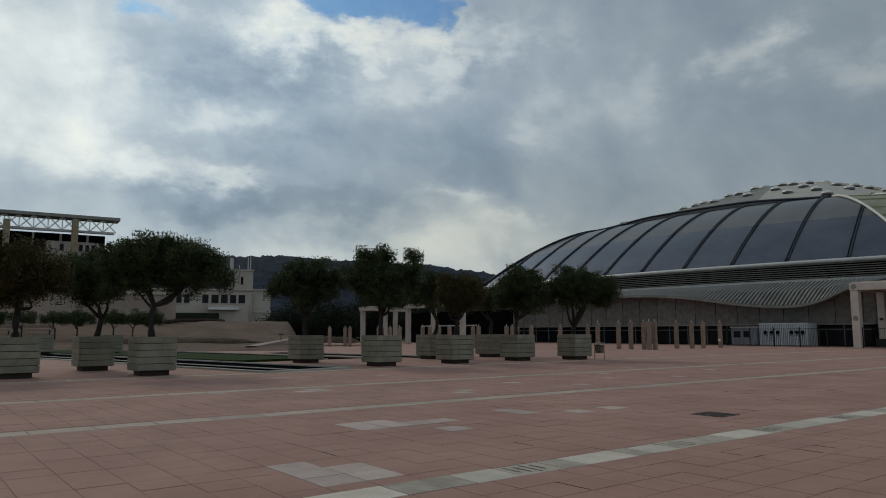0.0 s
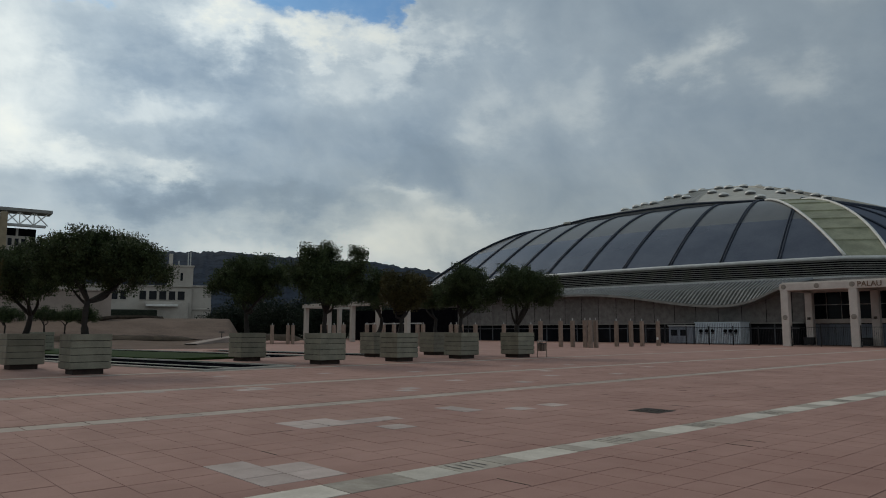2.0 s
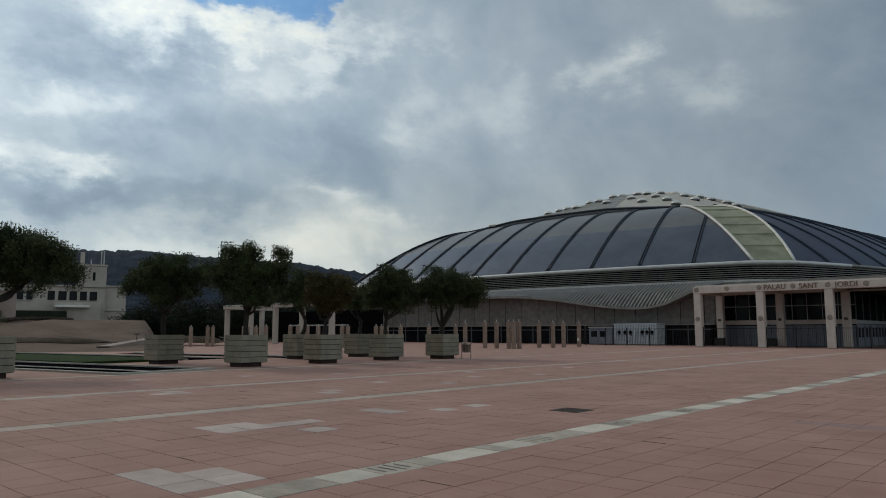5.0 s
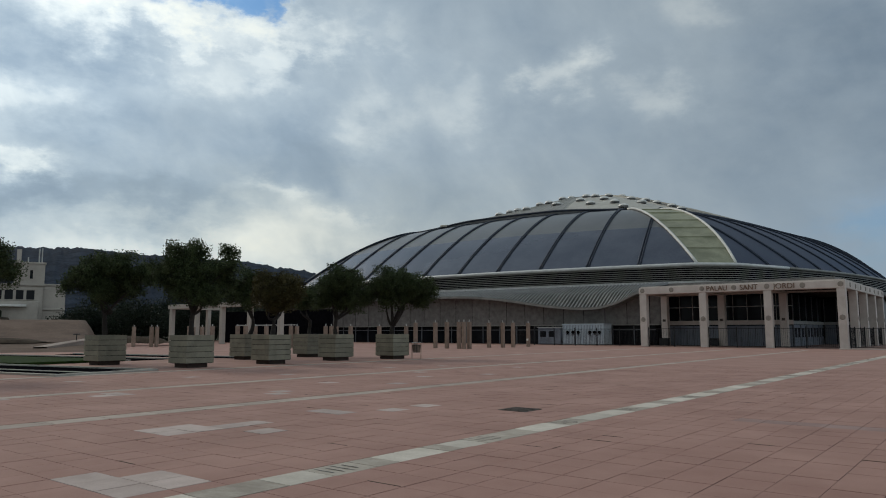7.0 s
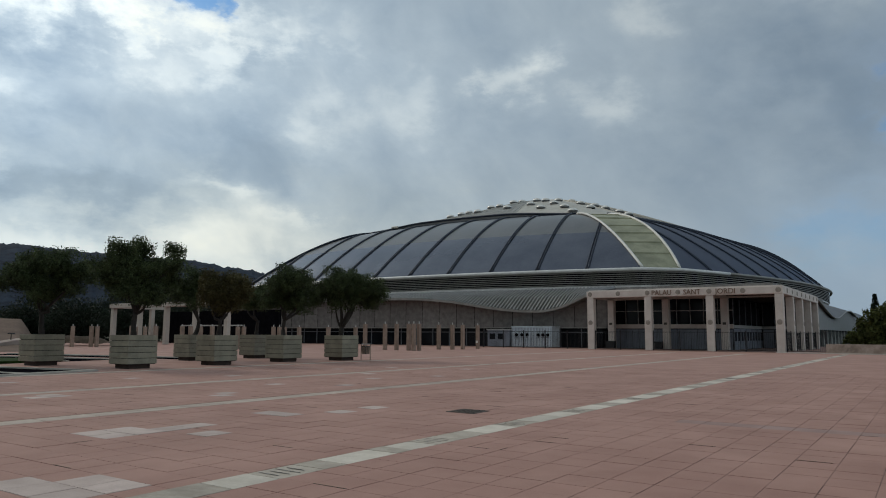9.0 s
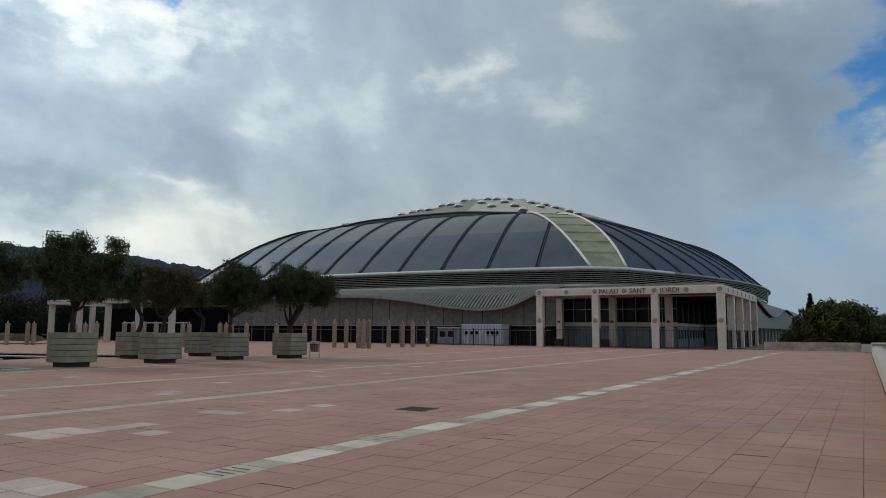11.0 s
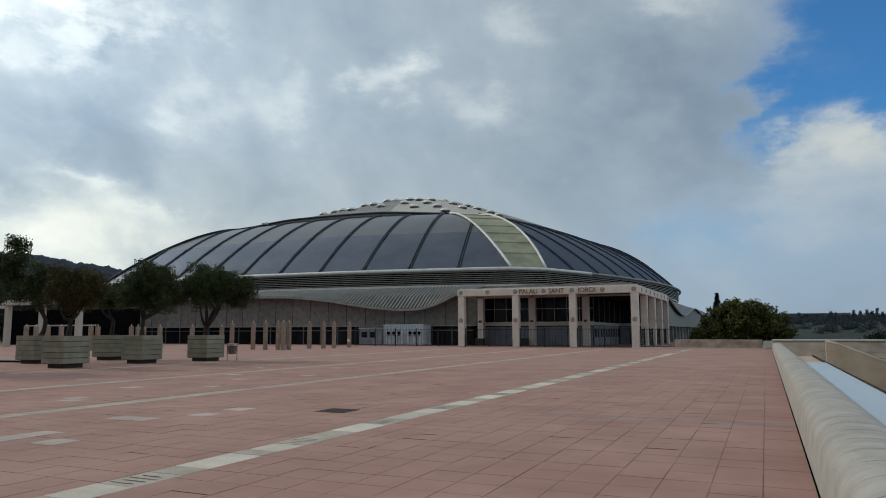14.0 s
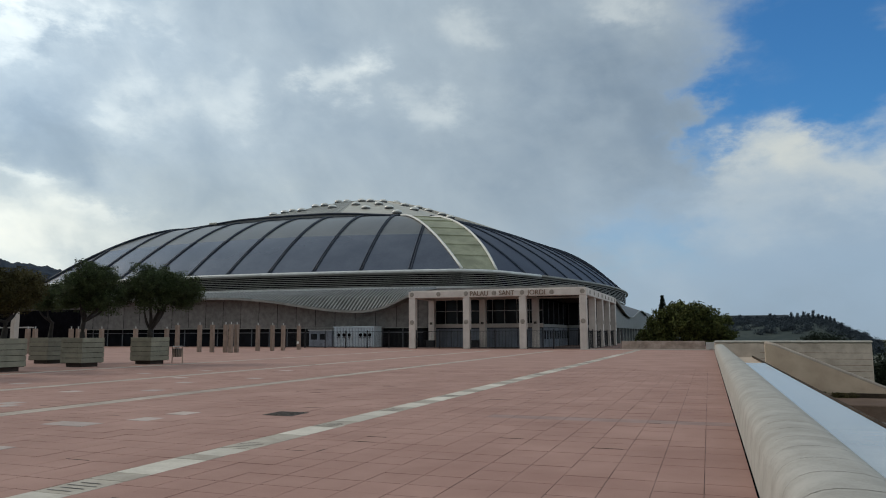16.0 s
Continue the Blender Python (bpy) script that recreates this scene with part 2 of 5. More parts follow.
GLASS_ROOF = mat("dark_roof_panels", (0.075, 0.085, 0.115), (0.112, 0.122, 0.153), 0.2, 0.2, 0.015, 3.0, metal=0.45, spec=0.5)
# flank panels: darker, duller copy in place of how sky reflects there
FLANK_ROOF = mat("flank_roof_shade_tone", (0.045, 0.055, 0.088), (0.073, 0.086, 0.122), 0.2, 0.5, 0.015, 3.0, spec=0.15)
# upper front sheets: paler copy that carries the sky's reflection
UPPER_ROOF = mat("upper_roof_reflect_tone", (0.13, 0.13, 0.132), (0.18, 0.18, 0.178), 0.2, 0.32, 0.015, 3.0, metal=0.4, spec=0.4)
RIB = mat("dark_roof_rib", (0.014, 0.02, 0.036), (0.028, 0.038, 0.06), 1.0, 0.5, spec=0.3)
# one zinc in three tones; the facets' light and shade sit in the colour
CAP = mat("zinc_lit_tone", (0.4, 0.385, 0.335), (0.52, 0.5, 0.44), 0.5, 0.55, 0.05, 6.0, metal=0.2)
CAP_MID = mat("zinc_half_lit_tone", (0.23, 0.225, 0.208), (0.31, 0.304, 0.283), 0.5, 0.55, 0.05, 6.0, metal=0.2)
CAP_DARK = mat("zinc_shade_tone", (0.11, 0.11, 0.112), (0.16, 0.16, 0.162), 0.5, 0.6, 0.05, 6.0, metal=0.2)
STRIP = mat("verdigris_corner_panels", (0.2, 0.205, 0.125), (0.36, 0.36, 0.245), 0.35, 0.5, 0.05, 4.0, own=0.12, stain=0.4)
WHITE = mat("white_painted_metal", (0.6, 0.59, 0.55), (0.75, 0.74, 0.7), 1.5, 0.45, 0.02)
SKYLIGHT = mat("skylight_bubble", (0.66, 0.65, 0.61), (0.8, 0.79, 0.75), 1.5, 0.35, 0.02)
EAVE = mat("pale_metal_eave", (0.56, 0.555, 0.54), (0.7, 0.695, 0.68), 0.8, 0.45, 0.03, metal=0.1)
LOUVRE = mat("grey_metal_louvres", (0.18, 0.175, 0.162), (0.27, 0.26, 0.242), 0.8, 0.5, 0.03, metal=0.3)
CANOPY = mat("corrugated_zinc", (0.135, 0.132, 0.124), (0.215, 0.21, 0.197), 0.8, 0.5, 0.03, metal=0.35)
MESH = mat("grey_perforated_cladding", (0.115, 0.109, 0.104), (0.215, 0.205, 0.196), 1.6, 0.75, 0.2, 9.0, own=0.12, stain=0.3)
GLASS = mat("dark_window_glass", (0.006, 0.007, 0.009), (0.012, 0.014, 0.018), 0.5, 0.14, 0.0, spec=0.12)
DIM_FRAME = mat("dim_blue_window_frame", (0.08, 0.088, 0.1), (0.13, 0.14, 0.155), 2.0, 0.5)
FRAME = mat("grey_window_frame", (0.34, 0.34, 0.33), (0.46, 0.46, 0.45), 2.0, 0.5)
BLUE_GREY = mat("blue_grey_panels", (0.145, 0.165, 0.205), (0.22, 0.245, 0.29), 0.7, 0.6, 0.05, own=0.06)
CEILING = mat("dark_brown_ceiling", (0.035, 0.027, 0.021), (0.07, 0.055, 0.043), 2.0, 0.8)
BOSS = mat("dark_stone_boss", (0.22, 0.19, 0.165), (0.32, 0.28, 0.24), 4.0, 0.8)
TERRACE = mat("pinkish_terrace_render", (0.26, 0.205, 0.172), (0.35, 0.28, 0.24), 0.3, 0.9, 0.1, 5.0, stain=0.2)
KIOSK = mat("pale_blue_kiosk", (0.42, 0.5, 0.56), (0.56, 0.64, 0.69), 1.0, 0.55, 0.03)
BLACK = mat("black_steel", (0.012, 0.012, 0.014), (0.03, 0.03, 0.032), 4.0, 0.5, 0.0, metal=0.4)
POST = mat("pinkish_timber_post", (0.2, 0.143, 0.11), (0.3, 0.222, 0.175), 3.0, 0.75, 0.1, own=0.12)
LETTER = mat("rust_brown_letters", (0.14, 0.08, 0.052), (0.21, 0.13, 0.085), 4.0, 0.7)
GRASS = mat("pond_grass", (0.012, 0.028, 0.006), (0.03, 0.056, 0.013), 1.5, 0.95, 0.4, 30.0, spec=0.08)
EARTH = mat("dry_earth", (0.11, 0.077, 0.06), (0.175, 0.126, 0.1), 0.25, 0.95, 0.3, 4.0, stain=0.55, spec=0.08)
SCRUB = mat("dark_ground_cover", (0.035, 0.026, 0.019), (0.085, 0.064, 0.046), 0.8, 0.95, 0.5, 8.0, spec=0.08)
VILLA = mat("pale_villa_render", (0.375, 0.336, 0.294), (0.485, 0.44, 0.39), 0.3, 0.85, 0.05, 5.0, stain=0.15)
TOWER = mat("yellow_stone_tower", (0.24, 0.19, 0.12), (0.33, 0.265, 0.175), 0.6, 0.85, 0.1)
STEEL = mat("galvanised_steel", (0.42, 0.42, 0.4), (0.55, 0.55, 0.53), 2.0, 0.5, 0.0, metal=0.4)
# far needles, trees, meadow and wall: blue-grey haze put into the colours
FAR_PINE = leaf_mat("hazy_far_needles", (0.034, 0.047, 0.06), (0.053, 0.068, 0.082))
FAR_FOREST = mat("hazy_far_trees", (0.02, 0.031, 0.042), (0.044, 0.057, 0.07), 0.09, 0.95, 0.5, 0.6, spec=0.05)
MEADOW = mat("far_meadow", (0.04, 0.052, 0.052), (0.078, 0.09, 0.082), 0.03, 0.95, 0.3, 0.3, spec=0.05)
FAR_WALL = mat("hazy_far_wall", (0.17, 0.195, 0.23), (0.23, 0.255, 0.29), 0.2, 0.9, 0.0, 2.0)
HEDGE = mat("dark_hedge", (0.012, 0.016, 0.012), (0.035, 0.042, 0.03), 3.0, 0.9, 0.6, 20.0, spec=0.08)
LOW_STONE = mat("weathered_wall_stone", (0.25, 0.19, 0.155), (0.44, 0.36, 0.31), 1.3, 0.9, 0.2, 18.0, stain=0.6)
STAINED = mat("stained_wall_render", (0.43, 0.345, 0.282), (0.62, 0.515, 0.43), 1.1, 0.9, 0.2, 18.0, stain=0.65)
GRIME = mat("grimy_joint", (0.05, 0.046, 0.04), (0.3, 0.285, 0.26), 7.0, 0.95)
TERRA = mat("wide_terrain", (0.05, 0.06, 0.035), (0.11, 0.11, 0.07), 0.02, 0.95, 0.3, 0.5)
WATER = mat("still_water", (0.3, 0.32, 0.32), (0.4, 0.42, 0.415), 0.6, 0.1, 0.0, spec=0.8)

# ---- mesh helpers ----


def mesh_of(bm, name, material, smooth=False):
    me = bpy.data.meshes.new(name)
    bm.to_mesh(me)
    bm.free()
    me.materials.append(material)
    if smooth:
        for p in me.polygons:
            p.use_smooth = True
    return me


def data_of(name, verts, faces, material, smooth=False):
    me = bpy.data.meshes.new(name)
    me.from_pydata(verts, [], faces)
    me.update()
    me.materials.append(material)
    if smooth:
        for p in me.polygons:
            p.use_smooth = True
    return me


def part(name, shape, material, parent, label="", smooth=False, at=None):
    """Links one bmesh, or a ready mesh, as one object under a thing or a part."""
    me = shape if isinstance(shape, bpy.types.Mesh) else mesh_of(shape, name, material, smooth)
    ob = new(name, me)
    ob.parent = parent
    if at is not None:
        ob.matrix_basis = at
    return tagged(ob, label)


def thing(name, at, label, category, group="", kind=""):
    ob = new(name)
    ob.empty_display_size = 0.2
    ob.matrix_basis = at
    return tagged(ob, label, category, group, kind)


def solid(name, shape, material, label="", category="", kind="structure", smooth=False, at=None):
    ob = part(name, shape, material, None, "", smooth, at)
    return tagged(ob, label, category, "", kind)


def box(x0, x1, y0, y1, z0, z1, bevel=0.0, bm=None):
    made = bmesh.new()
    bmesh.ops.create_cube(made, size=1.0, matrix=Matrix.Translation(((x0 + x1) / 2, (y0 + y1) / 2, (z0 + z1) / 2)) @ Matrix.Diagonal((x1 - x0, y1 - y0, z1 - z0, 1)))
    if bevel:
        bmesh.ops.bevel(made, geom=made.edges[:], offset=bevel, segments=1, affect="EDGES")
    if bm is None:
        return made
    join(bm, made)
    return bm


def join(bm, other):
    me = bpy.data.meshes.new("tmp")
    other.to_mesh(me)
    other.free()
    bm.from_mesh(me)
    bpy.data.meshes.remove(me)


def rod(a, b, ra, rb=None, sides=8, bm=None):
    """A tapered rod from a to b."""
    bm = bmesh.new() if bm is None else bm
    a, b = Vector(a), Vector(b)
    q = (b - a).to_track_quat("Z", "Y").to_matrix().to_4x4()
    bmesh.ops.create_cone(bm, cap_ends=True, segments=sides, radius1=ra, radius2=ra if rb is None else rb, depth=(b - a).length,
                          matrix=Matrix.Translation((a + b) / 2) @ q)
    return bm


def tube(points, radius, sides=6, closed=False):
    """Verts and faces of a pipe along points; radius may be a list."""
    pts = [Vector(p) for p in points]
    verts, faces, n = [], [], len(pts)
    for i, p in enumerate(pts):
        d = (pts[min(i + 1, n - 1)] - pts[max(i - 1, 0)]).normalized()
        side = d.cross(Vector((0, 0, 1)))
        side = side.normalized() if side.length > 1e-3 else Vector((1, 0, 0))
        up = side.cross(d).normalized()
        r = radius[i] if isinstance(radius, (list, tuple)) else radius
        for k in range(sides):
            a = 2 * math.pi * k / sides
            verts.append(p + r * (math.cos(a) * side + math.sin(a) * up))
    for i in range(n - 1):
        for k in range(sides):
            k2 = (k + 1) % sides
            faces.append((i * sides + k, i * sides + k2, (i + 1) * sides + k2, (i + 1) * sides + k))
    faces.append(tuple(range(sides))[::-1])
    faces.append(tuple((n - 1) * sides + k for k in range(sides)))
    return verts, faces


def pipe(name, points, radius, material, parent, sides=6, label=""):
    return part(name, data_of(name, *tube(points, radius, sides), material, True), material, parent, label)


def sweep(profile, path, close=True):
    """Verts and faces of a profile (list of offsets) carried along a path by a function of each path item."""
    verts, faces, m = [], [], None
    for item in path:
        ring = profile(item)
        m = len(ring)
        verts += ring
    n = len(verts) // m
    for i in range(n - 1):
        for k in range(m if close else m - 1):
            k2 = (k + 1) % m
            faces.append((i * m + k, i * m + k2, (i + 1) * m + k2, (i + 1) * m + k))
    return verts, faces


# ---- ground, plaza and its paving ----


def ground_mesh():
    """One sheet to the horizon: level with the plaza, falling away to the east."""
    verts, faces = [], []
    rings = [6, 20, 45, 80, 130, 200, 320, 520, 900, 1600, 2800, 4500]
    for r in rings:
        for k in range(96):
            a = 2 * math.pi * k / 96
            x, y = r * math.sin(a), r * math.cos(a)
            drop = 3.9 if r < 200 else 3.9 + 34 * min(1, (r - 200) / 700)
            if x < -60:
                drop *= max(0.0, 1 + (x + 60) / 60)
                drop = max(drop, 0.4)
            verts.append((x, y, -drop))
    verts.append((0, 0, -3.9))
    for i in range(len(rings) - 1):
        for k in range(96):
            k2 = (k + 1) % 96
            faces.append((i * 96 + k, i * 96 + k2, (i + 1) * 96 + k2, (i + 1) * 96 + k))
    for k in range(96):
        faces.append((k, (k + 1) % 96, len(verts) - 1)[::-1])
    return data_of("ground", verts, faces, TERRA, True)


solid("ground", ground_mesh(), TERRA, "low scrubby land falling away around the plaza", "ground")
plaza = solid("plaza_base", box(-120, 0.34, -60, 118, -4.2, -0.0315), JOINT, "mortar bed under the terracotta plaza paving", "pavement")
STRIPES = [-6.4, -13.6, -19.6, -27.4]


# ---- sports palace: bowed roof on a louvred drum ----
EAVE_Z = 12.7
INSET = 20.5  # depth of the vaulted band, eave to rim, along the corner diagonals
FRONT_LEN, FLANK_LEN = 98.0, 101.9
CENTRE = Vector((-89.0, 177.0, 38.4))  # top of the shallow cap


def ease(t):
    t = min(1, max(0, t))
    return t * t * (3 - 2 * t)


def rise(q):
    """Height of the vault over the eave at a share q of its depth."""
    return 13.8 * (1 - (1 - min(1.0, max(0.0, q))) ** 1.55)


def hump(w):
    return 4 * w * (1 - w)


def front_vault(w, n):
    """Vault over the front: w along the side from the near corner, n metres in from the eave."""
    q = n / INSET
    return Vector((-40 - n - w * (FRONT_LEN - 2 * n), 118.4 + n + hump(w) * (7.0 * q - 5.0), EAVE_Z + rise(q) * (1 + 0.08 * hump(w))))


def flank_vault(w, n):
    """The same over the long side that runs away from the near corner."""
    q = min(1.0, n / INSET)
    y = 123.1 + n + w * (FLANK_LEN - 2 * n)
    return Vector((-35.1 - n + 11.1 * w + hump((y - 123.1) / FLANK_LEN) * 7.2 * (1 - q ** 1.3) + 0.5 * hump(w) * q, y, EAVE_Z + rise(q)))


def left_vault(w, n):
    p = flank_vault(w, n)
    return Vector((-178 - p.x, p.y, EAVE_Z + (p.z - EAVE_Z) * (1 - 0.2 * n / INSET)))


def back_vault(w, n):
    return Vector((-29 - n - w * (120 - 2 * n), 229.7 - n + 5 * hump(w) * (1 - n / INSET), EAVE_Z + rise(n / INSET)))


def rib_w(length, lean, s, n):
    """Where a line that starts s metres along the eave stands at depth n: it leans square to the bowed eave."""
    return (s + lean * (1 - 2 * s / length) * n - n) / (length - 2 * n)


def rib_top(length, lean, s):
    """Depth at which that line meets a corner diagonal or the rim."""
    k = lean * (1 - 2 * s / length)
    return max(0.02, min(INSET, s / (1 - k), (length - s) / (1 + k)))


def bay(side, length, lean, s0, s1, q0, q1, rows):
    """One curved sheet between two ribs, cut by the corner diagonals; q0, q1: from which depth to which."""
    verts, faces, cols = [], [], 6
    for i in range(cols + 1):
        s = s0 + (s1 - s0) * i / cols
        top = rib_top(length, lean, s)
        a, b = min(top, q0 * INSET), min(top, q1 * INSET)
        for j in range(rows + 1):
            n = a + (b - a) * j / rows
            verts.append(side(rib_w(length, lean, s, n), n))
    for i in range(cols):
        for j in range(rows):
            a = i * (rows + 1) + j
            faces.append((a, a + rows + 1, a + rows + 2, a + 1))
    return verts, faces


def lifted(p, up):
    return p + Vector((0, 0, up))


hall = thing("sports_palace", pose(0, 0, 0), "huge domed sports hall with dark ribbed roof panels", "arena")
SIDES = [(front_vault, FRONT_LEN, 0.28, [0] + [9.2 + 9.05 * k for k in range(10)] + [FRONT_LEN]),
         (flank_vault, FLANK_LEN, 0.2, [0] + [8.6 + 8.4 * k for k in range(11)] + [FLANK_LEN])]
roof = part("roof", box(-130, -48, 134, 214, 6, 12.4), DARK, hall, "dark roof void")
for side, length, lean, cuts in SIDES:
    for s0, s1 in zip(cuts, cuts[1:]):
        v, f = bay(side, length, lean, s0, s1, 0.0, 0.42, 8)
        # shaded copy for the flank, reflection tone for the upper front
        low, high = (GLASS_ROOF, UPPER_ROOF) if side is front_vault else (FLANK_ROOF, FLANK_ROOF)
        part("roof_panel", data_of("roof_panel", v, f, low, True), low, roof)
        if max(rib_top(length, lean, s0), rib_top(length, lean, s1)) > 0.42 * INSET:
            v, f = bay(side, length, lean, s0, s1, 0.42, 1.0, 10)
            part("roof_panel", data_of("roof_panel", v, f, high, True), high, roof, "upper roof sheet")
    for s in cuts[1:-1]:
        top = rib_top(length, lean, s)
        for off in (-0.2, 0.2):
            pipe("rib", [lifted(side(rib_w(length, lean, s + off, n), n), 0.14) for n in [top * k / 18 for k in range(19)]], 0.14, RIB, roof)
for side in (left_vault, back_vault):
    verts = [side(i / 12, INSET * j / 8) for i in range(13) for j in range(9)]
    faces = [(9 * i + j, 9 * i + 9 + j, 9 * i + 10 + j, 9 * i + 1 + j) for i in range(12) for j in range(8)]
    part("roof_panel", data_of("roof_panel", verts, faces, GLASS_ROOF, True), GLASS_ROOF, roof)


def strip(a, b, cuts, lift):
    """Corner strip between two sides, in lapped sheets."""
    cells = []
    for n0, n1 in zip(cuts, cuts[1:]):
        verts, faces = [], []
        for j in range(4):
            n = n0 + (n1 - n0) * j / 3
            up = lift + 0.22 * (1 - j / 3)
            verts += [lifted(a(n).lerp(b(n), i / 3), up) for i in range(4)]
        for j in range(3):
            for i in range(3):
                c = j * 4 + i
                faces.append((c, c + 1, c + 5, c + 4))
        lip = len(verts)
        verts += [lifted(v, -0.45) for v in verts[:4]]
        faces += [(i, lip + i, lip + i + 1, i + 1) for i in range(3)]
        cells.append((verts, faces))
    return cells


CORNERS = [(lambda n: front_vault(0, n), lambda n: flank_vault(0, n)), (lambda n: left_vault(0, n), lambda n: front_vault(1, n)), (lambda n: flank_vault(1, n), lambda n: back_vault(0, n))]
for a, b in CORNERS:
    for v, f in strip(a, b, [0.0, 2.9, 5.5, 8.1, 10.7, 14.3, 17.4, 20.5], 0.05):
        part("corner_sheet", data_of("corner_sheet", v, f, STRIP), STRIP, roof, "weathered greenish sheet")
    for edge in (a, b):
        pipe("white_edge", [lifted(edge(INSET * k / 24), 0.24) for k in range(25)], 0.24, WHITE if a is CORNERS[0][0] else RIB, roof, 8, "edge trim of the corner strip")

# the rim: a low upright band between two dark rails
for side, length in ((front_vault, FRONT_LEN), (flank_vault, FLANK_LEN)):
    ws = [k / 40 for k in range(41)]
    low = [side(w, INSET) for w in ws]
    step = [0.25 + 0.75 * ease(w / 0.35) * ease((0.97 - w) / 0.25) if side is front_vault else 0.5 + 0.6 * hump(w) for w in ws]
    high = [lifted(p, h) for p, h in zip(low, step)]
    faces = [(2 * k, 2 * k + 2, 2 * k + 3, 2 * k + 1) for k in range(40)]
    part("rim_band", data_of("rim_band", [p for pair in zip(low, high) for p in pair], faces, CAP_DARK), CAP_DARK, roof, "dull upright rim band")
    pipe("rim_rail", [lifted(p, 0.1) for p in low], 0.16, RIB, roof, 8)
    pipe("rim_rail", high, 0.24, RIB, roof, 8)

# shallow cap above the rim: ribbed zinc facets that fold along lines from the top, with skylight bubbles
SHARES = [k / 20 for k in range(21)]
LOOP = [lifted(front_vault(1 - w, INSET), 0.25 + 0.75 * ease((1 - w) / 0.35) * ease((w - 0.03) / 0.25)) for w in SHARES] + [lifted(flank_vault(w, INSET), 0.5 + 0.6 * hump(w)) for w in SHARES]
LOOP += [lifted(back_vault(w, INSET), 0.5) for w in SHARES] + [lifted(left_vault(1 - w, INSET), 0.5) for w in SHARES]


def cap_point(k, t):
    """Cap surface on the line from the top (t = 0) to the rim point at place k of the loop (t = 1)."""
    i = int(k) % len(LOOP)
    p = LOOP[i].lerp(LOOP[(i + 1) % len(LOOP)], k - int(k))
    q = CENTRE.lerp(p, 0.99 * t)
    q.z = p.z + (CENTRE.z - p.z) * (1 - t ** 1.25)
    q.z += hump(t) * (0.9 * ease((k - 22) / 6) * ease((44 - k) / 6) - 1.5 * ease(abs(k - 38) / 10 - 2.75))
    return q


# tones painted by how light falls: corner facet lit, the others darker
FACETS = [(0, 14.4, CAP_MID, "ribbed zinc facet in a shaded tone"), (14.4, 24.5, CAP, "smooth zinc facet in the lit tone"), (24.5, 42, CAP_DARK, "ribbed zinc facet in a shaded tone"), (42, 63, CAP_DARK, "ribbed zinc facet in a shaded tone"), (63, 84, CAP_DARK, "ribbed zinc facet in a shaded tone")]
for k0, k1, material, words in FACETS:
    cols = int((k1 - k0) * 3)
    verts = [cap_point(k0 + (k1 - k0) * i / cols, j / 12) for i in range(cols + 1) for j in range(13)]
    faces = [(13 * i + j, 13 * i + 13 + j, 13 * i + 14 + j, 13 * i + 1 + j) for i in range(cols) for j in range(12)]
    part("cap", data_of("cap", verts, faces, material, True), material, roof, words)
    for k in range(cols):
        if material is not CAP and k0 < 40 and k % 2 == 0:
            at_k = k0 + (k1 - k0) * k / cols
            pipe("seam", [lifted(cap_point(at_k, 0.25 + 0.75 * j / 8), 0.04) for j in range(9)], 0.06, CAP, roof, 4)
    pipe("fold", [lifted(cap_point(k0, j / 10), 0.03) for j in range(11)], 0.1, CAP, roof, 5, "pale fold between two facets")
bubble = bmesh.new()
bmesh.ops.create_uvsphere(bubble, u_segments=14, v_segments=8, radius=1.0)
bmesh.ops.delete(bubble, geom=[v for v in bubble.verts if v.co.z < -0.3], context="VERTS")
bubble = mesh_of(bubble, "skylight", SKYLIGHT, True)
SKYLIGHTS = [(5, 0.75), (6.5, 0.75), (6, 0.65), (9, 0.775), (8, 0.55), (10, 0.575), (12.5, 0.725), (9.5, 0.35), (6, 0.15), (15.5, 0.6), (16.5, 0.35), (19, 0.375), (17, 0.775), (19.5, 0.575), (21.5, 0.35), (20, 0.75), (33, 0.25), (20, 0.925), (24, 0.525), (21.5, 0.775), (25, 0.625), (25, 0.725), (25.5, 0.825), (25.5, 0.9)]
for k, t in SKYLIGHTS:
    dome = part("skylight", bubble, SKYLIGHT, roof, "pale domed skylight", at=Matrix.Translation(lifted(cap_point(k, t), 0.22)) @ Matrix.Diagonal((1.1, 1.1, 0.62, 1)))
    part("curb", rod((0, 0, -0.5), (0, 0, -0.05), 0.93, 0.93, 12), CAP_DARK, dome, "grey upstand")
part("roof_hatch", box(-1.0, 1.0, -0.5, 0.5, 0, 0.55, 0.12), CAP, roof, "small grey hatch box", at=Matrix.Translation(lifted(front_vault(0.86, INSET), 0.45)))

# eave, louvres and drum
RING = [front_vault(1 - k / 30, 0) for k in range(31)] + [flank_vault(k / 30, 0) for k in range(31)] + [back_vault(0, 0)]
OUT = Vector((-89, 174, EAVE_Z))


def ring(inward, z):
    out = []
    for k, p in enumerate(RING):
        d = (OUT - p)
        d.z = 0
        q = p + d.normalized() * (inward - 0.6 * min(1.0, max(0.0, (k - 30) / 14)))  # fuller along the flank
        out.append((q.x, q.y, z))
    return out


# drum painted near black, so the louvre gaps look deep in shade
drum = part("drum", data_of("drum", *sweep(lambda r: [(*r[:2], 9.96), (*r[:2], 12.6)], ring(0.5, 0), False), DARK), DARK, hall, "drum wall painted near black as shade behind the louvres")
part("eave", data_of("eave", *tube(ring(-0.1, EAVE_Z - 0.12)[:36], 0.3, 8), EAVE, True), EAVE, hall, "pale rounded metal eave")
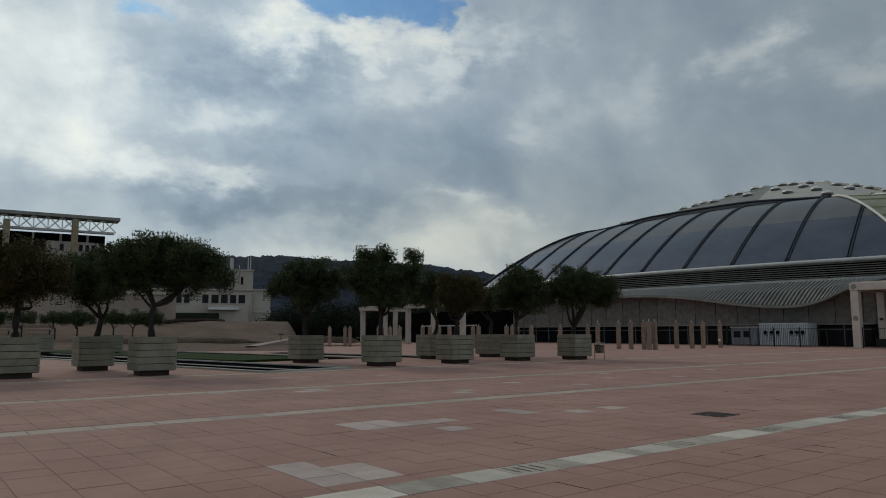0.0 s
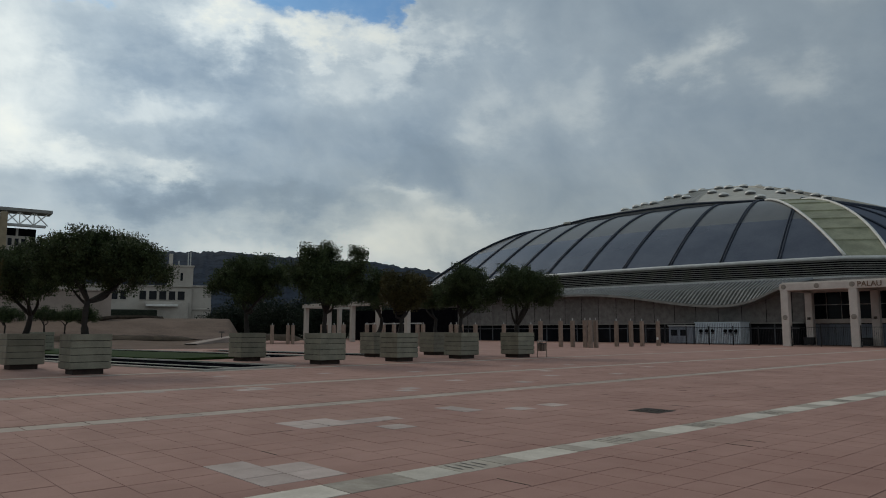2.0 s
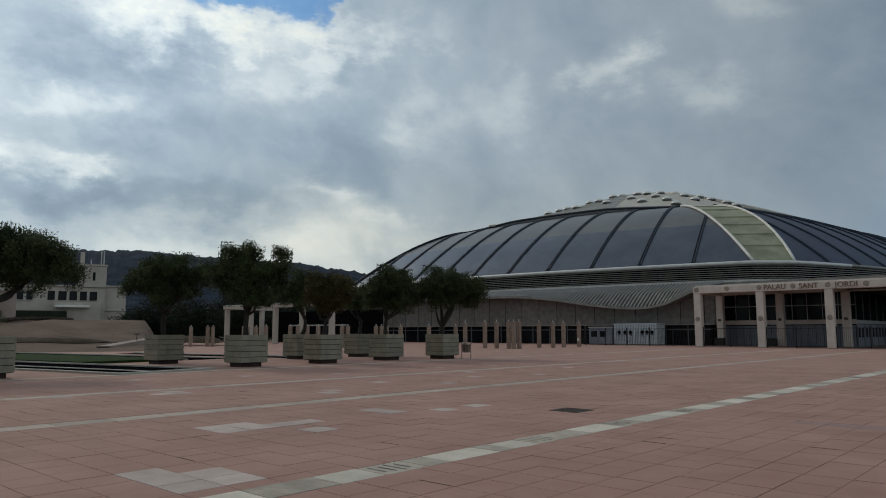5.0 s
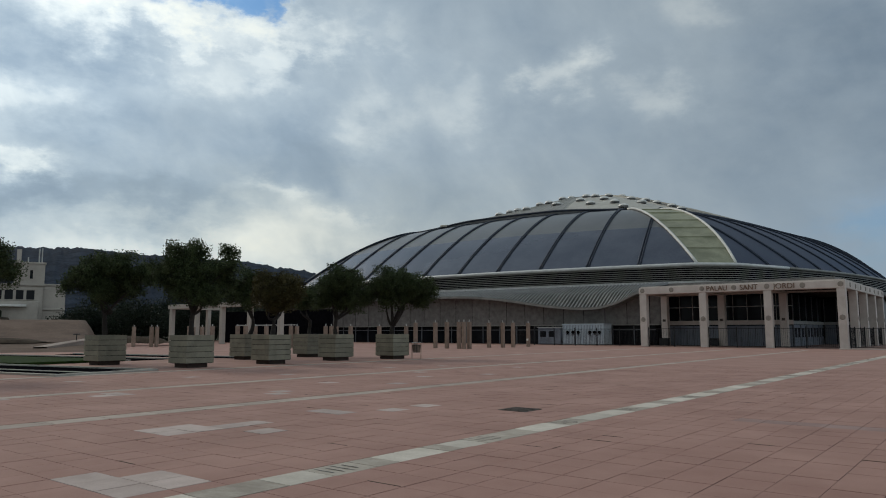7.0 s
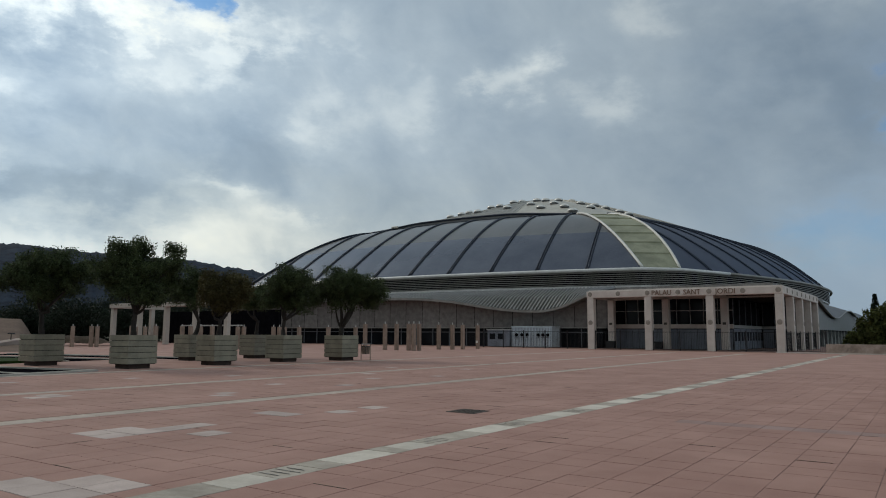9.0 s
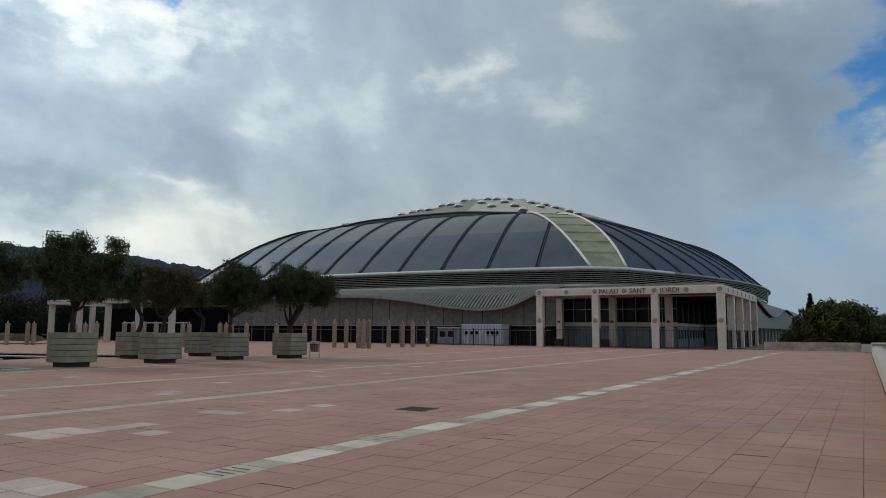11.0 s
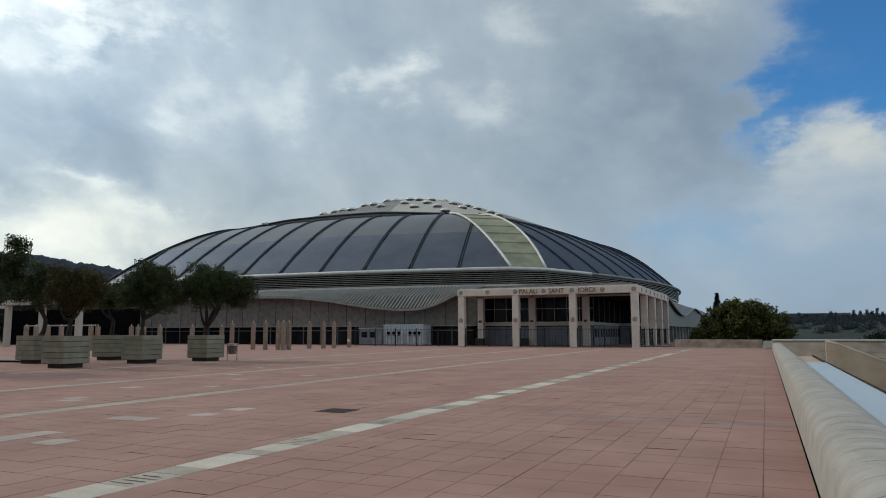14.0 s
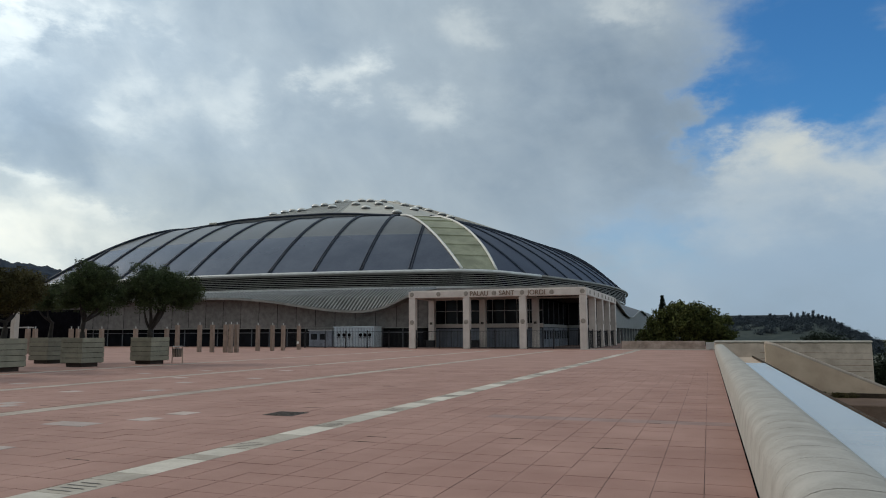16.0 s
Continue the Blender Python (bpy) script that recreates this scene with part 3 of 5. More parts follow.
# flank run of the same eave, its shade put in as darker grey
part("eave", data_of("eave", *tube(ring(-0.1, EAVE_Z - 0.12)[35:], 0.28, 8), LOUVRE, True), LOUVRE, hall, "rounded metal eave in a shaded grey")
part("eave_band", data_of("eave_band", *sweep(lambda r: [(*r[:2], EAVE_Z - 0.62), (*r[:2], EAVE_Z - 0.3)], ring(0.15, 0), False), LOUVRE), LOUVRE, hall)
for k in range(6):
    z = EAVE_Z - 0.84 - 0.34 * k
    part("louvre", data_of("louvre", *sweep(lambda r: [(r[0], r[1], z), (r[0], r[1], z - 0.12)], ring(0.28 + 0.03 * k, 0), False), LOUVRE), LOUVRE, drum)
part("lower_band", data_of("lower_band", *sweep(lambda r: [(*r[:2], 9.55), (*r[:2], 9.95)], ring(0.7, 0), False), EAVE), EAVE, drum)
part("drum_skirt", data_of("drum_skirt", *sweep(lambda r: [(*r[:2], 5.0), (*r[:2], 9.55)], ring(0.9, 0), False), MESH), MESH, drum)

# ---- lobby: perforated wall with a wavy corrugated canopy ----
WAVE = [(-120, 6.3), (-75, 6.35), (-61.5, 6.3), (-57, 6.2), (-54, 5.95), (-51, 5.62), (-48, 5.15), (-45.4, 4.75), (-42.2, 4.42), (-39.4, 4.27), (-37.1, 4.5), (-35.1, 5.1), (-33, 6.2), (-31, 6.6)]


def smooth_table(table, x):
    for (a, za), (b, zb) in zip(table, table[1:]):
        if x <= b:
            t = min(1, max(0, (x - a) / (b - a)))
            return za + (zb - za) * t
    return table[-1][1]


def wave(x):
    return sum(smooth_table(WAVE, x + d) for d in (-1.2, -0.6, 0, 0.6, 1.2)) / 5


lobby = thing("lobby", pose(0, 0, 0), "grey lobby wing with a wavy corrugated metal canopy", "building")
x = -97.0
while x < -31.5:
    x1 = min(x + 2.8, -31.4)
    verts, faces, n = [], [], 6
    for k in range(n + 1):
        q = x + 0.03 + (x1 - x - 0.06) * k / n
        verts += [(q, 80.0, 2.42), (q, 80.0, wave(q) - 0.05)]
    faces = [(2 * k, 2 * k + 2, 2 * k + 3, 2 * k + 1) for k in range(n)]
    part("wall_panel", data_of("wall_panel", verts, faces, MESH), MESH, lobby)
    x = x1
# near-black core in place of shade inside the lobby
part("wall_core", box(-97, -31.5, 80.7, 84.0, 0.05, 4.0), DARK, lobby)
part("lintel", box(-97, -31.5, 79.9, 80.14, 2.3, 2.44, 0.01), LOUVRE, lobby)
verts, faces = [], []
x, k = -97.0, 0
while x < -31.3:
    up = 0.13 if k % 4 in (0, 1) else -0.13
    for q in (x,):
        verts += [(q, 78.0, wave(q) + up), (q, 80.3, wave(q) * 0.42 + 7.25 * 0.58 + up), (q, 83.2, 7.25 + up)]
    x, k = x + (0.05 if k % 2 == 1 else 0.19), k + 1
m = len(verts) // 3
for i in range(m - 1):
    for j in range(2):
        faces.append((3 * i + j, 3 * i + 3 + j, 3 * i + 4 + j, 3 * i + 1 + j))
part("canopy", data_of("canopy", verts, faces, CANOPY), CANOPY, lobby, "corrugated zinc canopy with a wavy edge")
edge = [-97 + 65.6 * k / 70 for k in range(71)]
part("canopy_edge", data_of("canopy_edge", *sweep(lambda q: [(q, 77.9, wave(q) - 0.18), (q, 77.9, wave(q) + 0.1), (q, 78.15, wave(q) + 0.1), (q, 80.0, wave(q) - 0.1)], edge), LOUVRE), LOUVRE, lobby, "pale metal edge of the canopy")
part("lobby_roof", box(-97, -14, 83.2, 125, 6.6, 7.2), MESH, lobby)
# ground-floor glazing behind posts
for k in range(32):
    x0 = -96.9 + 2.7 * k
    if x0 > -33:
        break
    pane = part("window", box(x0 + 0.06, x0 + 2.64, 80.6, 80.66, 0.1, 2.4), GLASS, lobby)
    part("mullion", box(x0 - 0.06, x0 + 0.06, 80.5, 80.65, 0.0, 2.3), DIM_FRAME, lobby)
    part("transom", box(x0 + 0.06, x0 + 2.64, 80.52, 80.6, 1.75, 1.85), DIM_FRAME, pane)
part("dark_backing", box(-97, -31, 82.2, 83.5, 0, 6.0), DARK, lobby)

# east face of the lobby
EAST = [(98, 6.6), (104, 6.55), (108, 6.2), (114, 5.4), (121, 4.5), (128, 4.15), (133, 4.4), (138, 5.0), (144, 5.7), (151, 6.05), (158, 5.7), (169, 4.8), (190, 4.5), (215, 5.5)]


def east(y):
    return sum(smooth_table(EAST, y + d) for d in (-2.4, -1.2, 0, 1.2, 2.4)) / 5


steps = [98.4 + 114 * k / 76 for k in range(77)]
part("east_wall", data_of("east_wall", *sweep(lambda q: [(-13, q, 2.4), (-13, q, east(q))], steps, False), CANOPY), CANOPY, lobby, "pale perforated wall with a wavy top")
part("east_canopy", data_of("east_canopy", *sweep(lambda q: [(-12.6, q, east(q)), (-16, q, 7.2), (-24, q, 8.2)], steps, False), CAP_DARK, True), CAP_DARK, lobby, "dull grey sheet roof of the wavy wing")
# added plate that blocks bright sky behind the wavy roof
part("east_backing", box(-17.4, -17.0, 98.6, 212, 2.4, 7.3), CAP_DARK, lobby, "added grey backing plate behind the wavy roof")
pipe("east_edge", [(-12.55, q, east(q) + 0.05) for q in steps], 0.12, LOUVRE, lobby, 6, "pale metal edge of the wavy wall")
part("east_glazing", box(-14, -13.6, 98.4, 212, 0, 2.4), GLASS, lobby)
for k in range(14):
    y0 = 99 + 5.0 * k
    part("mullion", box(-13.55, -13.4, y0, y0 + 0.15, 0, 2.4), FRAME, lobby)

# ---- portico ----
COLS_X = [-30.75, -24.45, -18.25, -11.95]
COLS_Y = [74.0, 80.05, 86.1, 92.15, 98.2]
TOP, SOFFIT = 6.22, 5.5
portico = thing("portico", pose(0, 0, 0), "pinkish stone entrance portico with square columns", "portico")
disc = bmesh.new()
bmesh.ops.create_cone(disc, cap_ends=True, segments=20, radius1=0.27, radius2=0.2, depth=0.08, matrix=Matrix.Rotation(math.pi / 2, 4, "X"))
disc = mesh_of(disc, "disc", BOSS)


def column(x, y, faces_front=True):
    c = part("column", box(x - 0.36, x + 0.36, y - 0.36, y + 0.36, 0, SOFFIT, 0.03), PORTICO, portico)
    if faces_front:
        part("disc", disc, BOSS, c, "dark round stone boss", at=pose(x, y - 0.38, 2.85))
    return c


for x in COLS_X:
    column(x, 74.0)
for y in COLS_Y[1:]:
    c = column(-11.95, y, False)
    part("disc", disc, BOSS, c, "dark round stone boss", at=pose(-11.57, y, 2.85, 0, 0, 90))
for x in COLS_X[:3]:
    c = column(x - 0.05, 80.05, False)
    part("column_plate", box(x - 0.2, x + 0.12, 79.56, 79.688, 2.68, 2.94, 0.03), IRON, c, "small dark plate on the column")
part("beam", box(COLS_X[0] - 0.4, COLS_X[3] + 0.4, 73.6, 74.4, SOFFIT, TOP, 0.03), PORTICO, portico)
part("beam", box(-12.35, -11.55, 74.41, 98.6, SOFFIT, TOP, 0.03), PORTICO, portico)
for x in COLS_X[:3]:
    part("beam", box(x - 0.3, x + 0.3, 74.41, 81, SOFFIT, TOP - 0.05), PORTICO, portico)
part("beam", box(-31.1, -12.36, 79.75, 80.35, SOFFIT + 0.01, TOP - 0.06), PORTICO, portico)
part("ceiling", box(-30.3, -12.4, 74.45, 98.3, TOP - 0.04, TOP - 0.005), CEILING, portico, "dark brown coffered ceiling")
part("portico_roof", box(-31.0, -11.7, 73.9, 98.4, TOP, TOP + 0.12), PORTICO, portico)
for k in range(12):
    part("joist", box(-18, -12.4, 75.5 + 1.9 * k, 75.8 + 1.9 * k, SOFFIT + 0.15, TOP - 0.045), CEILING, portico, "brown coffered ceiling joist")
for x, z in ((-27.6, 5.9), (-21.3, 5.9), (-15.1, 5.88), (-30.75, 5.9), (-24.45, 5.9), (-18.25, 5.9), (-11.95, 5.88)):
    part("disc", disc, BOSS, portico, "dark round stone boss", at=pose(x, 73.58, z))
for y in [76.0 + 3.02 * k for k in range(8)]:
    part("disc", disc, BOSS, portico, "dark round stone boss", at=pose(-11.54, y, 5.9, 0, 0, 90))
for word, x0, x1 in (("PALAU", -24.0, -22.0), ("SANT", -20.75, -19.1), ("JORDI", -17.65, -15.75)):
    text = bpy.data.curves.new("lettering", "FONT")
    text.body, text.size, text.extrude = word, 0.72, 0.03
    text.materials.append(LETTER)
    probe = new("lettering", text)
    bpy.context.view_layer.update()
    wide = probe.dimensions.x
    probe.parent = portico
    probe.matrix_basis = pose(x0, 73.56, 5.64, 90, 0, 0) @ Matrix.Diagonal(((x1 - x0) / wide, 1, 1, 1))
    tagged(probe, "rust-brown raised letters")

# glazed entrance behind the columns
entrance = thing("glazed_entrance", pose(0, 0, 0), "dark glazed entrance wall over blue-grey doors", "glass wall")
for k in range(9):
    x0 = -31.3 + 1.478 * k
    for z0, z1 in ((2.82, 4.24), (4.32, 5.75)):
        part("window_pane", box(x0 + 0.03, x0 + 1.445, 82.0, 82.05, z0, z1), GLASS, entrance)
    part("mullion", box(x0 - 0.03, x0 + 0.03, 81.93, 82.1, 2.7, 5.8), FRAME, entrance)
    part("door_leaf", box(x0 + 0.02, x0 + 1.46, 82.0, 82.08, 0.02, 2.2, 0.01), BLUE_GREY, entrance)
    part("door_seam", box(x0 + 0.72, x0 + 0.75, 81.985, 82.0, 0.05, 2.15), BLACK, entrance)
part("transom", box(-31.3, -17.9, 81.8, 82.15, 2.3, 2.78, 0.01), PORTICO, entrance, "pale stone band")
part("transom", box(-31.3, -17.9, 81.94, 82.1, 4.24, 4.32), FRAME, entrance)
for k in range(5):
    y0 = 82.2 + 3.1 * k
    part("window_pane", box(-18.0, -17.95, y0 + 0.1, y0 + 3.0, 2.78, 5.45), GLASS, entrance)
    part("mullion", box(-18.0, -17.9, y0, y0 + 0.1, 0.0, 5.5), DIM_FRAME, entrance)
    part("door_leaf", box(-18.0, -17.93, y0 + 0.1, y0 + 3.0, 0.02, 2.3, 0.01), BLUE_GREY, entrance)
part("transom", box(-18.1, -17.85, 82.2, 98, 2.35, 2.7), FRAME, entrance)
part("side_return", box(-31.5, -31.33, 80.05, 82.2, 2.3, 5.78), MESH, entrance, "grey cladding return beside the glazing")
# near-black walls stand in for the unlit interior
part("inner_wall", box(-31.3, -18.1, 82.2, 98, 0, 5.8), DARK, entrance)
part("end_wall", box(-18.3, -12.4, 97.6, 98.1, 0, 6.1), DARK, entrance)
for k in range(4):
    x0 = -17.8 + 1.35 * k
    part("window_pane", box(x0 + 0.1, x0 + 1.27, 97.5, 97.54, 2.78, 5.45), GLASS, entrance)
    part("mullion", box(x0, x0 + 0.08, 97.46, 97.58, 0.0, 5.5), DIM_FRAME, entrance)
    part("door_leaf", box(x0 + 0.1, x0 + 1.27, 97.5, 97.57, 0.02, 2.3, 0.01), BLUE_GREY, entrance)
part("transom", box(-17.8, -12.4, 97.44, 97.58, 2.35, 2.7), FRAME, entrance)
for k in range(5):
    for y in (82.75, 84.15):
        part("door_window", box(-17.93, -17.915, y + 3.1 * k, y + 0.85 + 3.1 * k, 0.95, 1.95), GLASS, entrance, "dark door glass")
part("forecourt", box(-31.2, -11.4, 73.4, 98.5, -0.03, 0.012), JOINT, entrance)


def waste_container(x, y, wide):
    """A dark steel bin with a lid, a slot and four feet."""
    bin_ = thing("waste_container", pose(x, y, 0.012), "dark steel waste container standing by a portico column", "bin", "portico bins")
    h = wide / 2
    part("body", box(-h, h, -0.3, 0.3, 0.08, 0.74, 0.03), BLACK, bin_)
    part("lid", box(-h - 0.03, h + 0.03, -0.33, 0.33, 0.74, 0.84, 0.03), BLACK, bin_)
    part("slot", box(-h * 0.6, h * 0.6, -0.312, -0.3, 0.58, 0.68), BLACK, bin_)
    for a in (-1, 1):
        for b in (-1, 1):
            part("foot", box(a * h * 0.8 - 0.04, a * h * 0.8 + 0.04, b * 0.22 - 0.04, b * 0.22 + 0.04, 0.0, 0.08), BLACK, bin_)


waste_container(-30.6, 79.0, 1.0)
waste_container(-25.35, 79.2, 1.1)

# ---- trees ----


def leaves(rng, lumps, name, material, size=0.12, per=34, twigs=36, squash=0.85, spread=1.35):
    """A crown of many small leaves in twig clusters, inside overlapping lumps (x, y, z, r)."""
    cs = []
    for x, y, z, r in lumps:
        k = max(6, int(twigs * r * r))
        m = max(5, int(16 * r))  # sprays of twigs, with gaps between them
        hub = rng.normal(size=(m, 3))
        hub *= (r * (0.45 + 0.45 * rng.random(m)) / np.linalg.norm(hub, axis=1))[:, None]
        d = rng.normal(size=(k, 3))
        d *= (r * 0.36 * rng.random(k) ** 0.5 / np.linalg.norm(d, axis=1))[:, None]
        cs.append(np.array((x, y, z)) + (hub[rng.integers(0, m, k)] + d) * np.array((1, 1, squash)))
    c = np.concatenate(cs)
    c = np.repeat(c, per, axis=0) + np.clip(rng.normal(size=(len(c) * per, 3)), -1.4, 1.4) * size * spread
    n = len(c)
    d = rng.normal(size=(n, 3))
    d /= np.linalg.norm(d, axis=1)[:, None]
    s = np.cross(d, rng.normal(size=(n, 3)))
    s /= np.linalg.norm(s, axis=1)[:, None]
    ln = size * (0.6 + 0.7 * rng.random(n))[:, None]
    d, s = d * ln * 0.62, s * ln * 0.26
    v = np.stack([c - d, c + s, c + d, c - s], axis=1).reshape(-1, 3)
    f = np.arange(4 * n).reshape(-1, 4)
    return data_of(name, v.tolist(), f.tolist(), material)


def wiggle(rng, a, b, bend, steps=6):
    a, b = Vector(a), Vector(b)
    off = Vector(rng.normal(size=3).tolist()) * bend
    return [a.lerp(b, k / steps) + off * math.sin(math.pi * k / steps) for k in range(steps + 1)]


def tree(at, lumps, seed, material, label, base=0.0, fork=0.9, girth=0.16, name="olive_tree", category="olive tree", group="", lean=0.0, size=0.105, per=78, twigs=62, grow=1.14, spread=1.85):
    """Lumps: (sideways, height, radius) of the crown; the trunk forks towards them."""
    rng = np.random.default_rng(seed)
    t = thing(name, at, label, category, group)
    full = []
    for x, z, r in lumps:
        r *= grow
        y = float(rng.uniform(-0.55, 0.55)) * (1.2 + r)
        full.append((x, y, z, r))
        if r > 0.6:
            full.append((x * 0.8 + float(rng.normal()) * 0.15, -y * 1.1, z - 0.1, r * 0.85))
    top = Vector((lean, 0, base + fork))
    verts, faces = tube(wiggle(rng, (0, 0, base - 0.15), top, 0.05), [girth * (1.25 - 0.45 * k / 6) for k in range(7)], 9)
    for x, y, z, r in full[::3]:
        low = z - 0.35 * r
        v, f = tube(wiggle(rng, top - Vector((0, 0, 0.05)), (x * 0.85, y * 0.8, low), 0.16), [girth * (0.68 - 0.085 * k) for k in range(7)], 6)
        k0 = len(verts)
        verts, faces = verts + v, faces + [tuple(i + k0 for i in q) for q in f]
    part("trunk", data_of("trunk", verts, faces, BARK, True), BARK, t, "grey forked trunk")
    part("crown", leaves(rng, full, "crown", material, size, per, twigs, 0.85, spread), material, t)
    return t


# ---- planters with olive trees, in two rows along the pool ----


def planter(at, w=1.42, h=1.27, foot=0.2):
    p = thing("planter", at, "olive-grey timber plank planter box on a dark base", "planter", "planters with olive trees")
    part("base", box(-w * 0.36, w * 0.36, -w * 0.36, w * 0.36, 0, foot), RUSTY_BASE, p, "dark rusty recessed base")
    rows, gap = 5, 0.022
    each = h / rows
    for k in range(rows):
        z0, z1 = foot + k * each + gap / 2, foot + (k + 1) * each - gap / 2
        o = w / 2
        part("plank", box(-o, o, -o, -o + 0.045, z0, z1, 0.006), PLANK, p)
        part("plank", box(-o, o, o - 0.045, o, z0, z1, 0.006), PLANK, p)
        part("plank", box(-o, -o + 0.045, -o + 0.047, o - 0.047, z0, z1, 0.006), PLANK, p)
        part("plank", box(o - 0.045, o, -o + 0.047, o - 0.047, z0, z1, 0.006), PLANK, p)
    part("liner", box(-w / 2 + 0.05, w / 2 - 0.05, -w / 2 + 0.05, w / 2 - 0.05, foot - 0.01, foot + h - 0.12), BLACK, p)
    part("soil", box(-w / 2 + 0.05, w / 2 - 0.05, -w / 2 + 0.05, w / 2 - 0.05, foot + h - 0.118, foot + h - 0.06), SOIL, p)
    return p


GREEN = "olive tree with a dense dark green crown in a planter"
RUSTY = "olive tree with a thin rusty-brown crown in a planter"


def olive(seed, x, y, yaw, material, label, lean, lumps, fork=1.0, girth=0.12, fine=False):
    """A planter and the olive tree that grows in it."""
    planter(pose(x, y, 0))
    leaf, per, spread = (0.078, 128, 2.4) if fine else (0.09, 98, 2.1)
    tree(pose(x, y, 0, 0, 0, yaw), lumps, seed, material, label, 1.35, fork, girth, group="planters with olive trees", lean=lean, size=leaf, per=per, spread=spread)


olive(20, -30.2, 3.8, 82.5, LEAF_BROWN, RUSTY, 0.0, [(0.2, 4.0, 1.05), (-0.56, 4.15, 1.05), (0.95, 3.7, 0.8), (-1.24, 3.9, 1.0), (0.07, 3.4, 0.8), (-0.65, 3.4, 0.8)], 1.2, fine=True)
olive(21, -34.3, 7.25, 78, LEAF, GREEN, 0.25, [(-1.14, 4.2, 0.9), (-0.27, 4.5, 0.85), (0.55, 4.15, 0.85), (-0.66, 3.7, 0.8), (0.24, 3.6, 0.7)], 0.9, fine=True)
olive(22, -28.9, 8.2, 74.2, LEAF, GREEN, 0.0, [(-1.34, 4.5, 0.8), (-0.46, 4.8, 0.7), (0.58, 4.75, 0.8), (1.44, 4.42, 0.8), (2.22, 3.95, 0.62), (0.21, 4.1, 1.0), (-1.0, 3.9, 0.9), (1.26, 3.75, 0.65), (2.45, 3.6, 0.4)], 1.35, fine=True)
olive(23, -35.45, 18.0, 63.1, LEAF, GREEN, -0.1, [(-0.81, 4.55, 0.85), (0.08, 5.0, 0.7), (1.0, 4.95, 0.7), (1.47, 4.3, 0.7), (-1.4, 4.1, 0.7), (0.41, 4.0, 0.9), (-0.49, 3.55, 0.6)], 1.2)
olive(24, -29.6, 19.05, 57.2, LEAF, GREEN, 0.0, [(-0.85, 4.9, 0.66), (-0.03, 5.2, 0.55), (1.36, 5.2, 0.5), (-1.26, 4.3, 0.68), (-0.29, 4.1, 0.88), (0.95, 4.2, 0.78), (0.54, 3.45, 0.68), (-0.7, 3.45, 0.62), (1.64, 4.6, 0.38)], 1.1)
olive(25, -35.5, 26.5, 53.3, LEAF, GREEN, 0.3, [(-0.14, 4.4, 0.8), (-0.83, 3.97, 0.6), (0.74, 4.3, 0.68), (0.04, 3.65, 0.68)], 1.0)
olive(26, -29.7, 23.65, 51.5, LEAF_BROWN, RUSTY, 0.1, [(0.19, 3.9, 0.85), (0.79, 3.6, 0.68), (-0.41, 3.6, 0.66), (0.19, 3.15, 0.6), (0.9, 4.1, 0.45)], 0.9)
olive(27, -35.7, 31.4, 48.7, LEAF, GREEN, 0.1, [(-0.05, 4.1, 0.75), (-0.61, 3.6, 0.6), (0.51, 3.6, 0.66)], 1.0)
olive(28, -30.2, 28.6, 46.6, LEAF, GREEN, 0.0, [(0.05, 4.75, 0.62), (-0.38, 4.4, 0.66), (0.76, 4.4, 0.72), (1.23, 3.8, 0.62), (-0.71, 3.65, 0.64), (0.26, 3.55, 0.8), (1.06, 3.2, 0.5)], 1.0)
olive(29, -29.2, 32.25, 42.2, LEAF, GREEN, 0.0, [(-0.42, 4.75, 0.72), (0.74, 4.8, 0.7), (1.72, 4.5, 0.7), (2.3, 3.94, 0.48), (-1.1, 4.3, 0.7), (-0.11, 3.95, 0.82), (1.21, 3.85, 0.78), (-1.45, 3.72, 0.42), (2.0, 3.5, 0.42), (-0.46, 3.3, 0.36)], 0.6, 0.16)
for x, y in ((-62.5, 9.5), (-59.0, 13.6)):
    planter(pose(x, y, 0))

# ---- pool with clipped grass beside the planters ----
POOL = pose(-27.4, 12.15, 0, 0, 0, 10.5)


def pool_box(u0, u1, v0, v1, z0, z1):
    return box(-u1, -u0, v0, v1, z0, z1, 0.01 if z1 - z0 > 0.1 else 0.0)


pool = thing("pool", POOL, "shallow pool with pale stone kerbs and a grass bed", "pool")
part("basin", pool_box(0.32, 46, 0.32, 4.4, 0.004, 0.012), DARK, pool, "dark basin floor")
for u0, u1, v0, v1 in ((0, 46, 0, 0.28), (0, 0.28, 0.29, 4.4), (0, 46, 4.4, 4.6), (9.5, 46, 10.7, 10.9), (9.5, 46, 13.6, 13.85)):
    part("kerb", pool_box(u0, u1, v0, v1, 0.002, 0.075), KERB, pool, "pale stone kerb")
part("inner_ledge", pool_box(0.6, 46, 1.9, 2.15, 0.013, 0.04), KERB, pool, "submerged pale ledge")
part("grass_bed", pool_box(9.6, 46, 4.7, 10.6, 0.01, 0.13), GRASS, pool, "green grass bed")
part("channel", pool_box(9.5, 46, 11.02, 13.55, 0.004, 0.02), DARK, pool)
part("channel", pool_box(7.0, 24, 16.2, 17.6, 0.004, 0.02), DARK, pool)
part("kerb", pool_box(7.0, 24, 17.6, 17.9, 0.002, 0.08), KERB, pool)

# ---- litter bin ----
bin_ = thing("litter_bin", pose(-28.2, 33.3, 0, 0, 0, 38), "rusty slatted litter bin with a pale hood on two posts", "litter bin")
part("bucket", rod((0, 0, 0.36), (0, 0, 0.8), 0.19, 0.22, 16), IRON, bin_, "dark metal bucket")
